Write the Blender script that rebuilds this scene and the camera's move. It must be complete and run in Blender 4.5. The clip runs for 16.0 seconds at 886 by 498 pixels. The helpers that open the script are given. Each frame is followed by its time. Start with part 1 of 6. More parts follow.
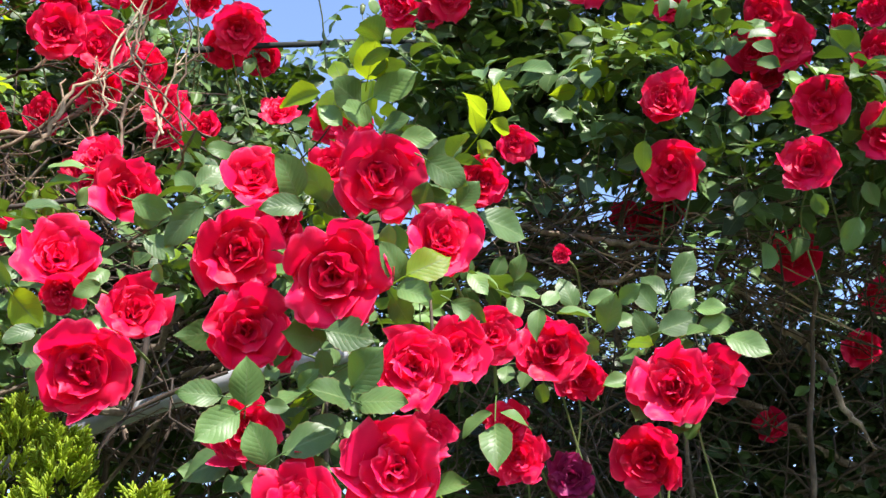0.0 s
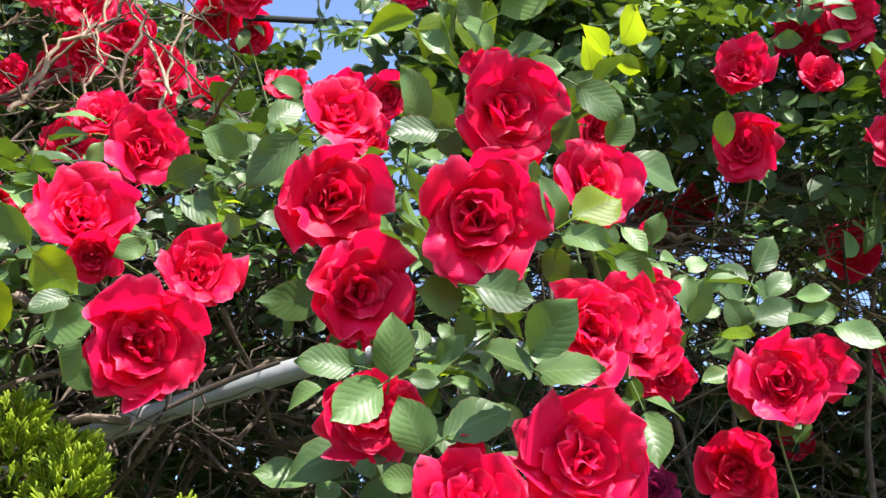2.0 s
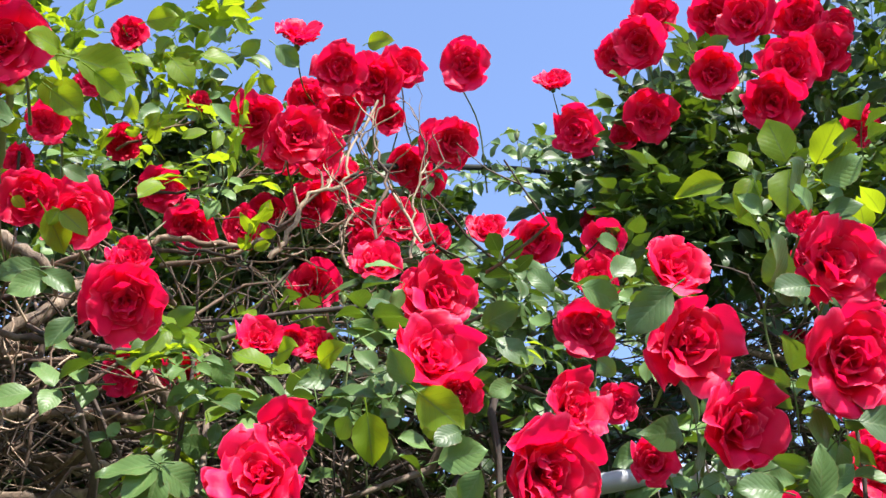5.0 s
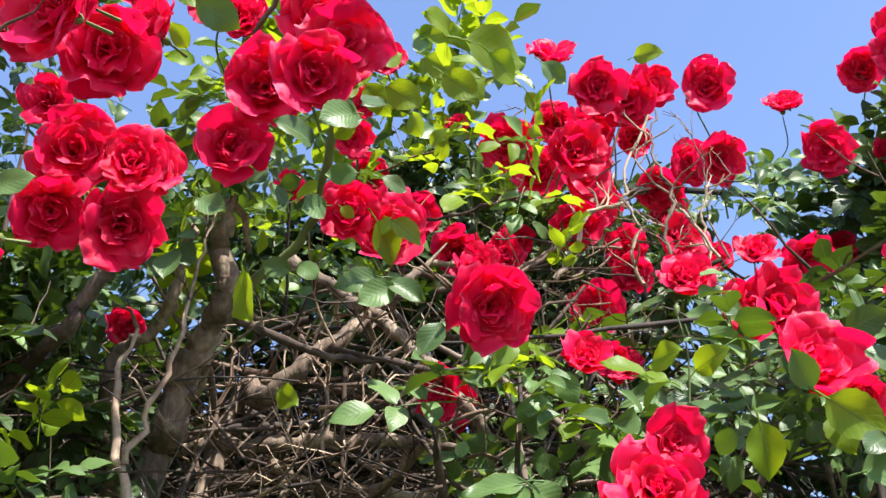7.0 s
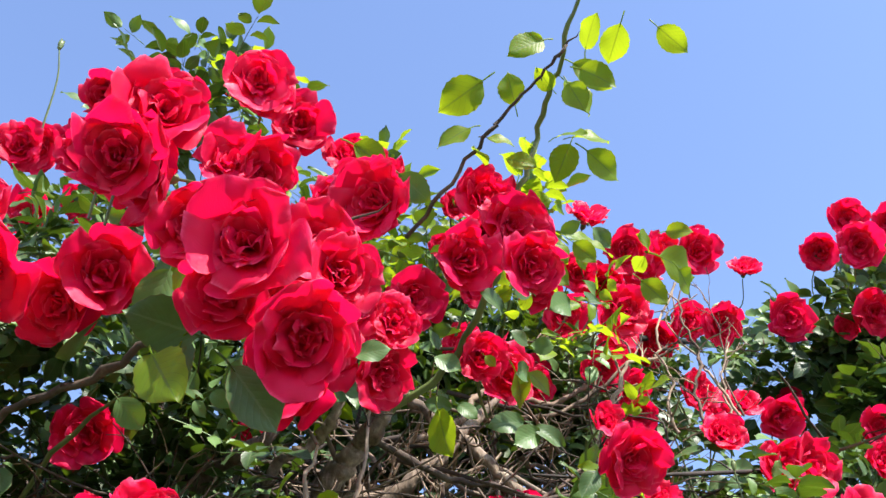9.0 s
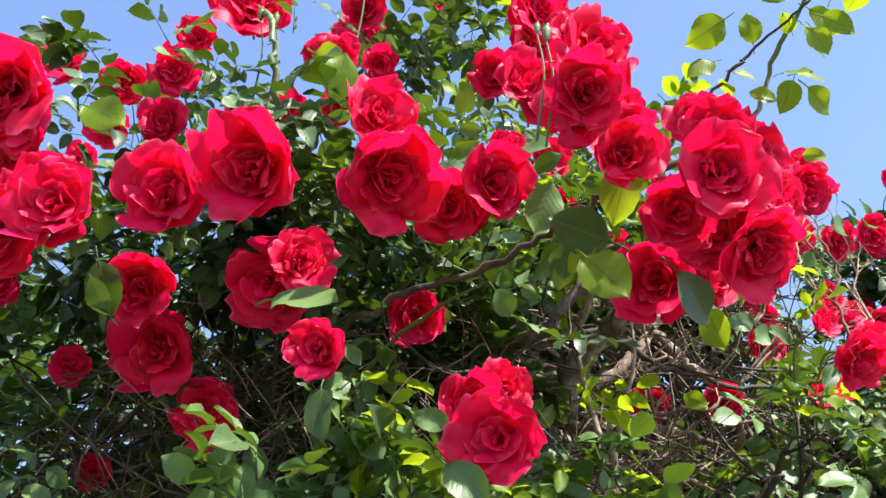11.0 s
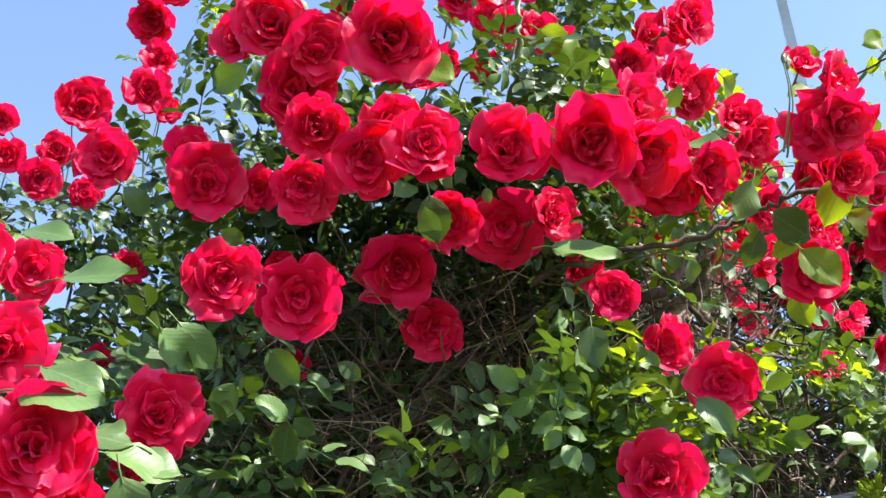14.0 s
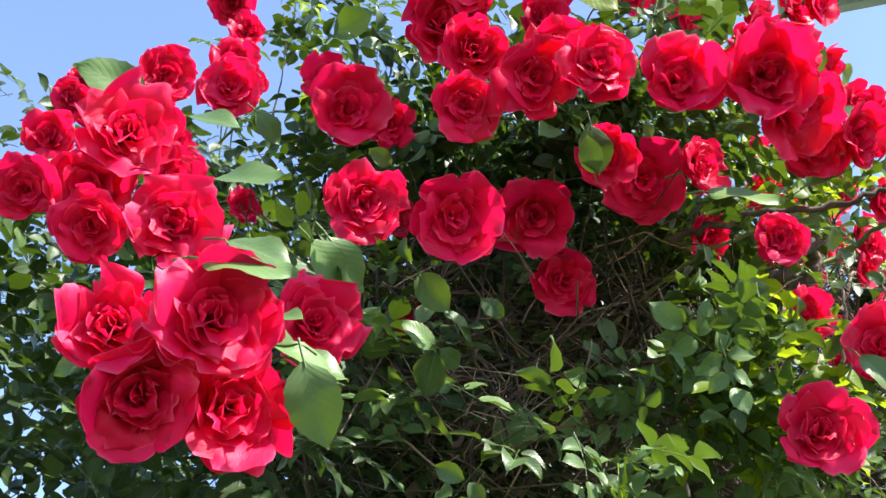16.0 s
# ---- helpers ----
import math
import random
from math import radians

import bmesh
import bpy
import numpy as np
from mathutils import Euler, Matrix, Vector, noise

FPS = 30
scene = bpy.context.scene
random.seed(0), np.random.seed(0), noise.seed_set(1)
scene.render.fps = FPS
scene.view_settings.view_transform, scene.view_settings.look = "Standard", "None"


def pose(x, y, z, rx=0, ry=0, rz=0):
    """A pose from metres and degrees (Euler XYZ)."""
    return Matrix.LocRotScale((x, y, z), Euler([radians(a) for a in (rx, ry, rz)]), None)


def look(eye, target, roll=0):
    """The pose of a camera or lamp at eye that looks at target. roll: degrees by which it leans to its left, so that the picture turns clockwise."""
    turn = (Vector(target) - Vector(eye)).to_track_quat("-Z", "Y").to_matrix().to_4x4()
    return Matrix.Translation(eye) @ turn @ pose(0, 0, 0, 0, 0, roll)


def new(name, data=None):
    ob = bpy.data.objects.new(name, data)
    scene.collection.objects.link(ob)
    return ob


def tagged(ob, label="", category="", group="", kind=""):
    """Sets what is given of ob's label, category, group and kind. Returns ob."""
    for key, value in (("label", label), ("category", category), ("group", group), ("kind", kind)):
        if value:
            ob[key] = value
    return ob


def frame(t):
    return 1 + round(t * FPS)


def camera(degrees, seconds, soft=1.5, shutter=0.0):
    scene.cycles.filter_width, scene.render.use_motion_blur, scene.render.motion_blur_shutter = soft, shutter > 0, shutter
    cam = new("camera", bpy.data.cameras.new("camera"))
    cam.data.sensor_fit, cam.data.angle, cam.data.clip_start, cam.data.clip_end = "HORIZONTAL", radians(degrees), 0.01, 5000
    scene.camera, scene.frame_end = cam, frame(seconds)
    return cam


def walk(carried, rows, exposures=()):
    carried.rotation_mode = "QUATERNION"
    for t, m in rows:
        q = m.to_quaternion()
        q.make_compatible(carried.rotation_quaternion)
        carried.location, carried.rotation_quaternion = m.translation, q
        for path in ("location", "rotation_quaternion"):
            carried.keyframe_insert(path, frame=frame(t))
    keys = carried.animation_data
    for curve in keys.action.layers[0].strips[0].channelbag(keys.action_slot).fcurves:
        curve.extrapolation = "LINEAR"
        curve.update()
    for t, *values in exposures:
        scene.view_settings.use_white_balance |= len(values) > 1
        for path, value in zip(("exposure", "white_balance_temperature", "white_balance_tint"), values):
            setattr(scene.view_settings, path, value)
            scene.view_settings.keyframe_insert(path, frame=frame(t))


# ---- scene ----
# Camera: a slow walk along the hedge, looking up
cam = camera(43.50, 16.0, soft=1.5)
PATH = [
    (0, look((1.057, 0.085, 1.645), (0.642, 1.835, 2.518), 0.71)),
    (0.5, look((1.005, 0.082, 1.630), (0.680, 1.849, 2.509), -0.47)),
    (1, look((0.954, 0.120, 1.622), (0.670, 1.892, 2.507), -1.09)),
    (1.5, look((0.875, 0.208, 1.623), (0.616, 1.973, 2.527), -1.34)),
    (2, look((0.800, 0.265, 1.667), (0.584, 2.016, 2.609), -1.77)),
    (2.5, look((0.718, 0.267, 1.675), (0.535, 1.972, 2.704), -2.58)),
    (3, look((0.638, 0.242, 1.660), (0.477, 1.927, 2.724), -2.80)),
    (3.2, look((0.615, 0.223, 1.655), (0.462, 1.902, 2.732), -3.16)),
    (5.3, look((0.455, 0.092, 1.623), (0.278, 1.731, 2.755), -2.54)),
    (5.5, look((0.436, 0.094, 1.620), (0.226, 1.729, 2.754), -1.92)),
    (6, look((0.373, 0.138, 1.622), (0.082, 1.761, 2.753), -0.58)),
    (6.5, look((0.282, 0.168, 1.630), (-0.056, 1.739, 2.821), -0.77)),
    (7, look((0.200, 0.152, 1.630), (-0.122, 1.697, 2.859), -0.73)),
    (7.5, look((0.100, 0.083, 1.621), (-0.104, 1.616, 2.890), -2.63)),
    (8, look((0.006, -0.001, 1.606), (-0.062, 1.488, 2.939), -4.28)),
    (8.5, look((-0.073, -0.061, 1.589), (-0.096, 1.427, 2.926), -2.90)),
    (9, look((-0.124, -0.129, 1.558), (-0.144, 1.365, 2.887), -1.24)),
    (9.5, look((-0.206, -0.205, 1.545), (-0.226, 1.354, 2.797), -0.97)),
    (10, look((-0.315, -0.232, 1.525), (-0.349, 1.362, 2.732), 0.18)),
    (10.2, look((-0.382, -0.224, 1.509), (-0.391, 1.372, 2.714), -0.15)),
    (12.3, look((-0.773, -0.426, 1.437), (-0.524, 1.226, 2.538), -0.55)),
    (12.5, look((-0.815, -0.434, 1.429), (-0.565, 1.222, 2.523), 0.12)),
    (13, look((-0.972, -0.396, 1.409), (-0.573, 1.243, 2.484), -1.55)),
    (13.5, look((-1.107, -0.368, 1.382), (-0.587, 1.247, 2.441), -2.20)),
    (14, look((-1.161, -0.375, 1.377), (-0.630, 1.236, 2.436), -0.96)),
    (14.5, look((-1.180, -0.380, 1.364), (-0.652, 1.199, 2.471), -0.21)),
    (15, look((-1.213, -0.376, 1.341), (-0.692, 1.199, 2.459), 0.33)),
    (15.5, look((-1.246, -0.309, 1.310), (-0.719, 1.261, 2.432), 1.12)),
    (16, look((-1.285, -0.191, 1.290), (-0.765, 1.360, 2.440), 2.00)),
]
EXPOSURES = [(0, 1.50), (3, 1.44), (6, 1.42), (9, 1.39), (10.5, 1.47), (12.3, 1.57), (16, 1.62)]
walk(cam, PATH, EXPOSURES)

# ---- daylight ----
SUN = Vector((0.49, -0.47, 0.90)).normalized()
world = bpy.data.worlds.new("sky")
scene.world = world
world.use_nodes = True
sky_nodes = world.node_tree
sky = sky_nodes.nodes.new("ShaderNodeTexSky")
sky.sky_type = "NISHITA"
sky.sun_disc = False
sky.sun_elevation = math.asin(SUN.z)
sky.sun_rotation = math.atan2(SUN.x, SUN.y)
sky.air_density, sky.dust_density, sky.ozone_density = 1.0, 0.5, 3.5
sky_nodes.nodes["Background"].inputs["Strength"].default_value = 0.142
tint = sky_nodes.nodes.new("ShaderNodeMixRGB")
tint.blend_type = "MULTIPLY"
tint.inputs[0].default_value = 1.0
tint.inputs[2].default_value = (1.04, 0.965, 1.0, 1)
sky_nodes.links.new(sky.outputs[0], tint.inputs[1])
sky_nodes.links.new(tint.outputs[0], sky_nodes.nodes["Background"].inputs["Color"])
lamp = bpy.data.lights.new("sun", "SUN")
lamp.energy, lamp.angle, lamp.color = 5.0, radians(0.6), (1.0, 0.95, 0.9)
sun = new("sun", lamp)
sun.matrix_world = look((6, -5, 9), Vector((6, -5, 9)) - SUN)

# ---- materials ----


def node_material(name):
    m = bpy.data.materials.new(name)
    m.use_nodes = True
    nt = m.node_tree
    nt.nodes.clear()
    out = nt.nodes.new("ShaderNodeOutputMaterial")

    def add(kind, **values):
        n = nt.nodes.new(kind)
        for key, value in values.items():
            n.inputs[key.replace("_", " ")].default_value = value
        return n

    return m, nt.links.new, add, out


def ramp(add, stops):
    n = add("ShaderNodeValToRGB")
    while len(n.color_ramp.elements) < len(stops):
        n.color_ramp.elements.new(0.5)
    for el, (at, colour) in zip(n.color_ramp.elements, stops):
        el.position, el.color = at, (*colour, 1)
    return n


def calculator(add, link):
    """A helper that chains Math nodes; numbers and sockets may be mixed."""

    def calc(op, *values):
        n = add("ShaderNodeMath")
        n.operation = op
        for k, v in enumerate(values):
            if isinstance(v, float):
                n.inputs[k].default_value = v
            else:
                link(v, n.inputs[k])
        return n.outputs[0]

    return calc


def petal_material(name, deep, bright, through_colour, pale):
    m, link, add, out = node_material(name)
    calc = calculator(add, link)
    uv = add("ShaderNodeUVMap")
    grain = add("ShaderNodeTexNoise", Scale=9.0, Detail=4.0, Roughness=0.6)
    stretch = add("ShaderNodeMapping", Scale=(9, 1.2, 1))
    link(uv.outputs[0], stretch.inputs[0])
    link(stretch.outputs[0], grain.inputs["Vector"])
    blotch = add("ShaderNodeTexNoise", Scale=70.0, Detail=3.0)
    geo = add("ShaderNodeNewGeometry")
    link(geo.outputs["Position"], blotch.inputs["Vector"])
    info = add("ShaderNodeObjectInfo")
    level = calc("MULTIPLY", calc("ADD", blotch.outputs[0], info.outputs["Random"]), 0.5)
    tone = ramp(add, [(0.2, deep), (0.8, bright)])
    link(level, tone.inputs[0])
    # the thin petal margin is paler than its middle, a sun glint painted in
    split = add("ShaderNodeSeparateXYZ")
    link(uv.outputs[0], split.inputs[0])
    side = calc("MULTIPLY", calc("ABSOLUTE", calc("SUBTRACT", split.outputs[0], 0.5)), 2.0)
    reach = calc("MAXIMUM", split.outputs[1], calc("MULTIPLY", side, calc("MINIMUM", calc("MULTIPLY", split.outputs[1], 1.6), 1.0)))
    wander = calc("ADD", reach, calc("MULTIPLY", calc("SUBTRACT", grain.outputs[0], 0.5), 0.10))
    edge = ramp(add, [(0.945, (0, 0, 0)), (1.0, (0.75, 0.75, 0.75))])
    link(wander, edge.inputs[0])
    rim = add("ShaderNodeMixRGB")
    rim.inputs[2].default_value = (*pale, 1)
    link(edge.outputs[0], rim.inputs[0])
    link(tone.outputs[0], rim.inputs[1])
    bump = add("ShaderNodeBump", Strength=0.5, Distance=0.001)
    link(grain.outputs[0], bump.inputs["Height"])
    skin = add("ShaderNodeBsdfPrincipled", Roughness=0.42)
    skin.inputs["Specular IOR Level"].default_value = 0.22
    skin.inputs["Sheen Weight"].default_value = 0.15
    skin.inputs["Sheen Roughness"].default_value = 0.4
    skin.inputs["Sheen Tint"].default_value = (1.0, 0.2, 0.4, 1)
    link(rim.outputs[0], skin.inputs["Base Color"])
    link(bump.outputs[0], skin.inputs["Normal"])
    glow = add("ShaderNodeBsdfTranslucent", Color=(*through_colour, 1))
    link(bump.outputs[0], glow.inputs["Normal"])
    mix = add("ShaderNodeMixShader", Fac=0.40)
    link(skin.outputs[0], mix.inputs[1])
    link(glow.outputs[0], mix.inputs[2])
    link(mix.outputs[0], out.inputs[0])
    return m


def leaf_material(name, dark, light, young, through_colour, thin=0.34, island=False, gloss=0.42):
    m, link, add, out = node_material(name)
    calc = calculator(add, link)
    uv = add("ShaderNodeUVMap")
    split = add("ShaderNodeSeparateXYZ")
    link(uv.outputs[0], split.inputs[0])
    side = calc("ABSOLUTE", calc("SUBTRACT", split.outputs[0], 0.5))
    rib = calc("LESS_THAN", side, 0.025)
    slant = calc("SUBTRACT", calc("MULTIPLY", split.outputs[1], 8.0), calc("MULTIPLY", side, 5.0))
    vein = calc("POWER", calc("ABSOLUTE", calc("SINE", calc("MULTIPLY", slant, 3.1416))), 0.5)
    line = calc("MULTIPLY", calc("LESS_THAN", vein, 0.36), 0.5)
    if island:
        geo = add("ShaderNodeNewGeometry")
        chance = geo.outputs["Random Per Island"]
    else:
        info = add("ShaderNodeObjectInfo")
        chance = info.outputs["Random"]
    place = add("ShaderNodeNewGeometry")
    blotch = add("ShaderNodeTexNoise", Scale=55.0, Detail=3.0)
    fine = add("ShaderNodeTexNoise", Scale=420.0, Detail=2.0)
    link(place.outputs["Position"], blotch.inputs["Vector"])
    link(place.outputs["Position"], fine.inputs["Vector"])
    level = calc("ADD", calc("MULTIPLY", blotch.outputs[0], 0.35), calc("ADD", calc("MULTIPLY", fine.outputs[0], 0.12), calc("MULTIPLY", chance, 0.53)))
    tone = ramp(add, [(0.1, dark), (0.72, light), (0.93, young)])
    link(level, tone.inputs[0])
    pale = add("ShaderNodeMixRGB")
    pale.inputs[2].default_value = (0.17, 0.23, 0.09, 1)
    link(calc("MULTIPLY", calc("MAXIMUM", rib, calc("MULTIPLY", line, 0.5)), 0.4), pale.inputs[0])
    link(tone.outputs[0], pale.inputs[1])
    rim = add("ShaderNodeMixRGB")
    rim.inputs[2].default_value = (0.16, 0.07, 0.035, 1)
    link(calc("MULTIPLY", calc("GREATER_THAN", side, 0.475), 0.35), rim.inputs[0])
    link(pale.outputs[0], rim.inputs[1])
    bump = add("ShaderNodeBump", Strength=0.2, Distance=0.0009)
    link(calc("ADD", calc("SUBTRACT", vein, rib), calc("MULTIPLY", fine.outputs[0], 0.5)), bump.inputs["Height"])
    skin = add("ShaderNodeBsdfPrincipled", Roughness=gloss)
    skin.inputs["Specular IOR Level"].default_value = 0.25
    link(rim.outputs[0], skin.inputs["Base Color"])
    link(bump.outputs[0], skin.inputs["Normal"])
    shine = add("ShaderNodeMixRGB")
    shine.inputs[1].default_value = (*through_colour, 1)
    shine.inputs[2].default_value = (through_colour[0] * 0.6, through_colour[1] * 0.6, through_colour[2] * 0.6, 1)
    link(calc("MAXIMUM", rib, line), shine.inputs[0])
    glow = add("ShaderNodeBsdfTranslucent")
    link(shine.outputs[0], glow.inputs[0])
    mix = add("ShaderNodeMixShader", Fac=thin)
    link(skin.outputs[0], mix.inputs[1])
    link(glow.outputs[0], mix.inputs[2])
    link(mix.outputs[0], out.inputs[0])
    return m


def rough_material(name, stops, scale, roughness, bump_size, stretch=(1, 1, 1), metal=0.0, vary=0.0):
    """vary: how far single twigs differ from one another."""
    m, link, add, out = node_material(name)
    calc = calculator(add, link)
    place = add("ShaderNodeNewGeometry")
    turn = add("ShaderNodeMapping", Scale=stretch)
    link(place.outputs["Position"], turn.inputs[0])
    fine = add("ShaderNodeTexNoise", Scale=scale, Detail=6.0, Roughness=0.65)
    wide = add("ShaderNodeTexNoise", Scale=scale * 0.12, Detail=2.0)
    link(turn.outputs[0], fine.inputs["Vector"])
    link(turn.outputs[0], wide.inputs["Vector"])
    mean = calc("MULTIPLY", calc("ADD", fine.outputs[0], wide.outputs[0]), 0.5)
    if vary:
        mean = calc("ADD", mean, calc("MULTIPLY", calc("SUBTRACT", place.outputs["Random Per Island"], 0.5), vary))
    tone = ramp(add, stops)
    link(mean, tone.inputs[0])
    bump = add("ShaderNodeBump", Strength=0.7, Distance=bump_size)
    link(fine.outputs[0], bump.inputs["Height"])
    skin = add("ShaderNodeBsdfPrincipled", Roughness=roughness, Metallic=metal)
    link(tone.outputs[0], skin.inputs["Base Color"])
    link(bump.outputs[0], skin.inputs["Normal"])
    link(skin.outputs[0], out.inputs[0])
    return m


PETAL = petal_material("rose_petal", (0.68, 0.003, 0.044), (0.93, 0.008, 0.105), (0.95, 0.005, 0.080), (1.0, 0.12, 0.27))
FADED = petal_material("faded_petal", (0.20, 0.004, 0.06), (0.36, 0.02, 0.15), (0.4, 0.01, 0.1), (0.5, 0.06, 0.2))
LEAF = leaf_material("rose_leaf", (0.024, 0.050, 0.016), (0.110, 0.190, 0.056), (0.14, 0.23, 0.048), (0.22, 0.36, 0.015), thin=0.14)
# the same leaf, darkened: shade inside the bush put into its colour
LEAF_SHADED = leaf_material("rose_leaf_shaded", (0.010, 0.024, 0.009), (0.048, 0.088, 0.026), (0.09, 0.15, 0.032), (0.18, 0.32, 0.015), thin=0.09, island=True)
YOUNG = leaf_material("young_leaf", (0.10, 0.17, 0.008), (0.15, 0.24, 0.010), (0.19, 0.27, 0.014), (0.40, 0.52, 0.012), thin=0.48, gloss=0.45)
DEAD = leaf_material("dead_leaf", (0.16, 0.06, 0.025), (0.26, 0.11, 0.04), (0.34, 0.2, 0.1), (0.4, 0.15, 0.03), gloss=0.7)
BARK = rough_material("bark", [(0.3, (0.02, 0.013, 0.009)), (0.55, (0.075, 0.05, 0.035)), (0.8, (0.22, 0.17, 0.12))], 160.0, 0.85, 0.002, (1, 1, 0.35), vary=0.35)
OLDWOOD = rough_material("old_wood", [(0.33, (0.035, 0.024, 0.016)), (0.5, (0.17, 0.12, 0.082)), (0.67, (0.42, 0.34, 0.24))], 130.0, 0.85, 0.004, (1, 1, 0.4))
DRY = rough_material("dry_twig", [(0.3, (0.035, 0.02, 0.013)), (0.55, (0.17, 0.105, 0.066)), (0.8, (0.46, 0.35, 0.24))], 120.0, 0.8, 0.001, vary=0.5)
GREEN = rough_material("green_cane", [(0.3, (0.07, 0.10, 0.03)), (0.6, (0.14, 0.18, 0.05)), (0.85, (0.22, 0.17, 0.07))], 90.0, 0.5, 0.0006)
STEEL = rough_material("painted_steel", [(0.3, (0.20, 0.205, 0.21)), (0.6, (0.32, 0.325, 0.33)), (0.85, (0.42, 0.42, 0.40))], 40.0, 0.5, 0.0005, metal=0.1)
IRON = rough_material("dark_rod", [(0.3, (0.006, 0.009, 0.008)), (0.7, (0.016, 0.02, 0.016))], 60.0, 0.95, 0.0006)
SOIL = rough_material("ground_soil", [(0.3, (0.03, 0.045, 0.018)), (0.55, (0.055, 0.07, 0.025)), (0.8, (0.1, 0.085, 0.05))], 3.0, 0.95, 0.03)
CONIFER = leaf_material("conifer_scale", (0.20, 0.30, 0.02), (0.34, 0.44, 0.03), (0.46, 0.54, 0.05), (0.5, 0.6, 0.03), thin=0.4, island=True)
PAINTED = rough_material("pale_painted_steel", [(0.3, (0.36, 0.40, 0.45)), (0.6, (0.48, 0.52, 0.57)), (0.85, (0.58, 0.61, 0.64))], 14.0, 0.45, 0.0005)
ROOF = rough_material("roof_sheet", [(0.3, (0.42, 0.46, 0.5)), (0.7, (0.6, 0.63, 0.66))], 8.0, 0.5, 0.002)

# ---- mesh tools ----


class Acc:
    """Gathers vertices, four-sided faces and texture places."""

    def __init__(self):
        self.v, self.f, self.t, self.n = [], [], [], 0

    def add(self, v, f, t):
        self.v.append(v)
        self.f.append(f + self.n)
        self.t.append(t)
        self.n += len(v)

    def mesh(self, name, material):
        me = bpy.data.meshes.new(name)
        v, f, t = np.concatenate(self.v), np.concatenate(self.f), np.concatenate(self.t)
        me.vertices.add(len(v))
        me.vertices.foreach_set("co", v.astype(np.float32).ravel())
        me.loops.add(f.size)
        me.loops.foreach_set("vertex_index", f.astype(np.int32).ravel())
        me.polygons.add(len(f))
        me.polygons.foreach_set("loop_start", np.arange(0, f.size, 4, dtype=np.int32))
        me.polygons.foreach_set("loop_total", np.full(len(f), 4, dtype=np.int32))
        me.polygons.foreach_set("use_smooth", np.ones(len(f), dtype=bool))
        layer = me.uv_layers.new(name="UVMap")
        layer.data.foreach_set("uv", t[f.ravel()].astype(np.float32).ravel())
        me.update()
        me.validate()
        me.materials.append(material)
        return me


def grid_faces(rows, cols):
    a = (np.arange(rows - 1)[:, None] * cols + np.arange(cols - 1)[None]).ravel()
    return np.stack([a, a + 1, a + cols + 1, a + cols], 1)


def tube(acc, path, radii, sides=6):
    path = np.asarray(path, float)
    radii = np.broadcast_to(np.asarray(radii, float), (len(path),))
    way = np.gradient(path, axis=0)
    way /= np.linalg.norm(way, axis=1)[:, None] + 1e-9
    ref = np.array([0.31, 0.52, 0.79])
    a = np.cross(way, ref)
    a /= np.linalg.norm(a, axis=1)[:, None] + 1e-9
    b = np.cross(way, a)
    ang = np.linspace(0, 2 * np.pi, sides + 1)
    ring = np.cos(ang)[None, :, None] * a[:, None] + np.sin(ang)[None, :, None] * b[:, None]
    v = (path[:, None] + ring * radii[:, None, None]).reshape(-1, 3)
    t = np.stack(np.meshgrid(np.linspace(0, 1, sides + 1), np.linspace(0, 1, len(path))), -1).reshape(-1, 2)
    acc.add(v, grid_faces(len(path), sides + 1), t)


def smooth_path(points, steps=6, wobble=0.0, rng=None):
    """A rounded line through the points."""
    p = np.asarray(points, float)
    p = np.concatenate([[2 * p[0] - p[1]], p, [2 * p[-1] - p[-2]]])
    out = []
    for k in range(1, len(p) - 2):
        for s in np.linspace(0, 1, steps, endpoint=False):
            a, b, c, d = p[k - 1 : k + 3]
            out.append(0.5 * (2 * b + (c - a) * s + (2 * a - 5 * b + 4 * c - d) * s**2 + (3 * b - a - 3 * c + d) * s**3))
    out.append(p[-2])
    out = np.array(out)
    if wobble and rng:
        out[1:-1] += np.array([[rng.gauss(0, wobble) for _ in range(3)] for _ in out[1:-1]])
    return out


def part(name, data, parent, label="", kind=""):
    ob = new(name, data)
    ob.parent = parent
    return tagged(ob, label=label, kind=kind)


# ---- roses ----


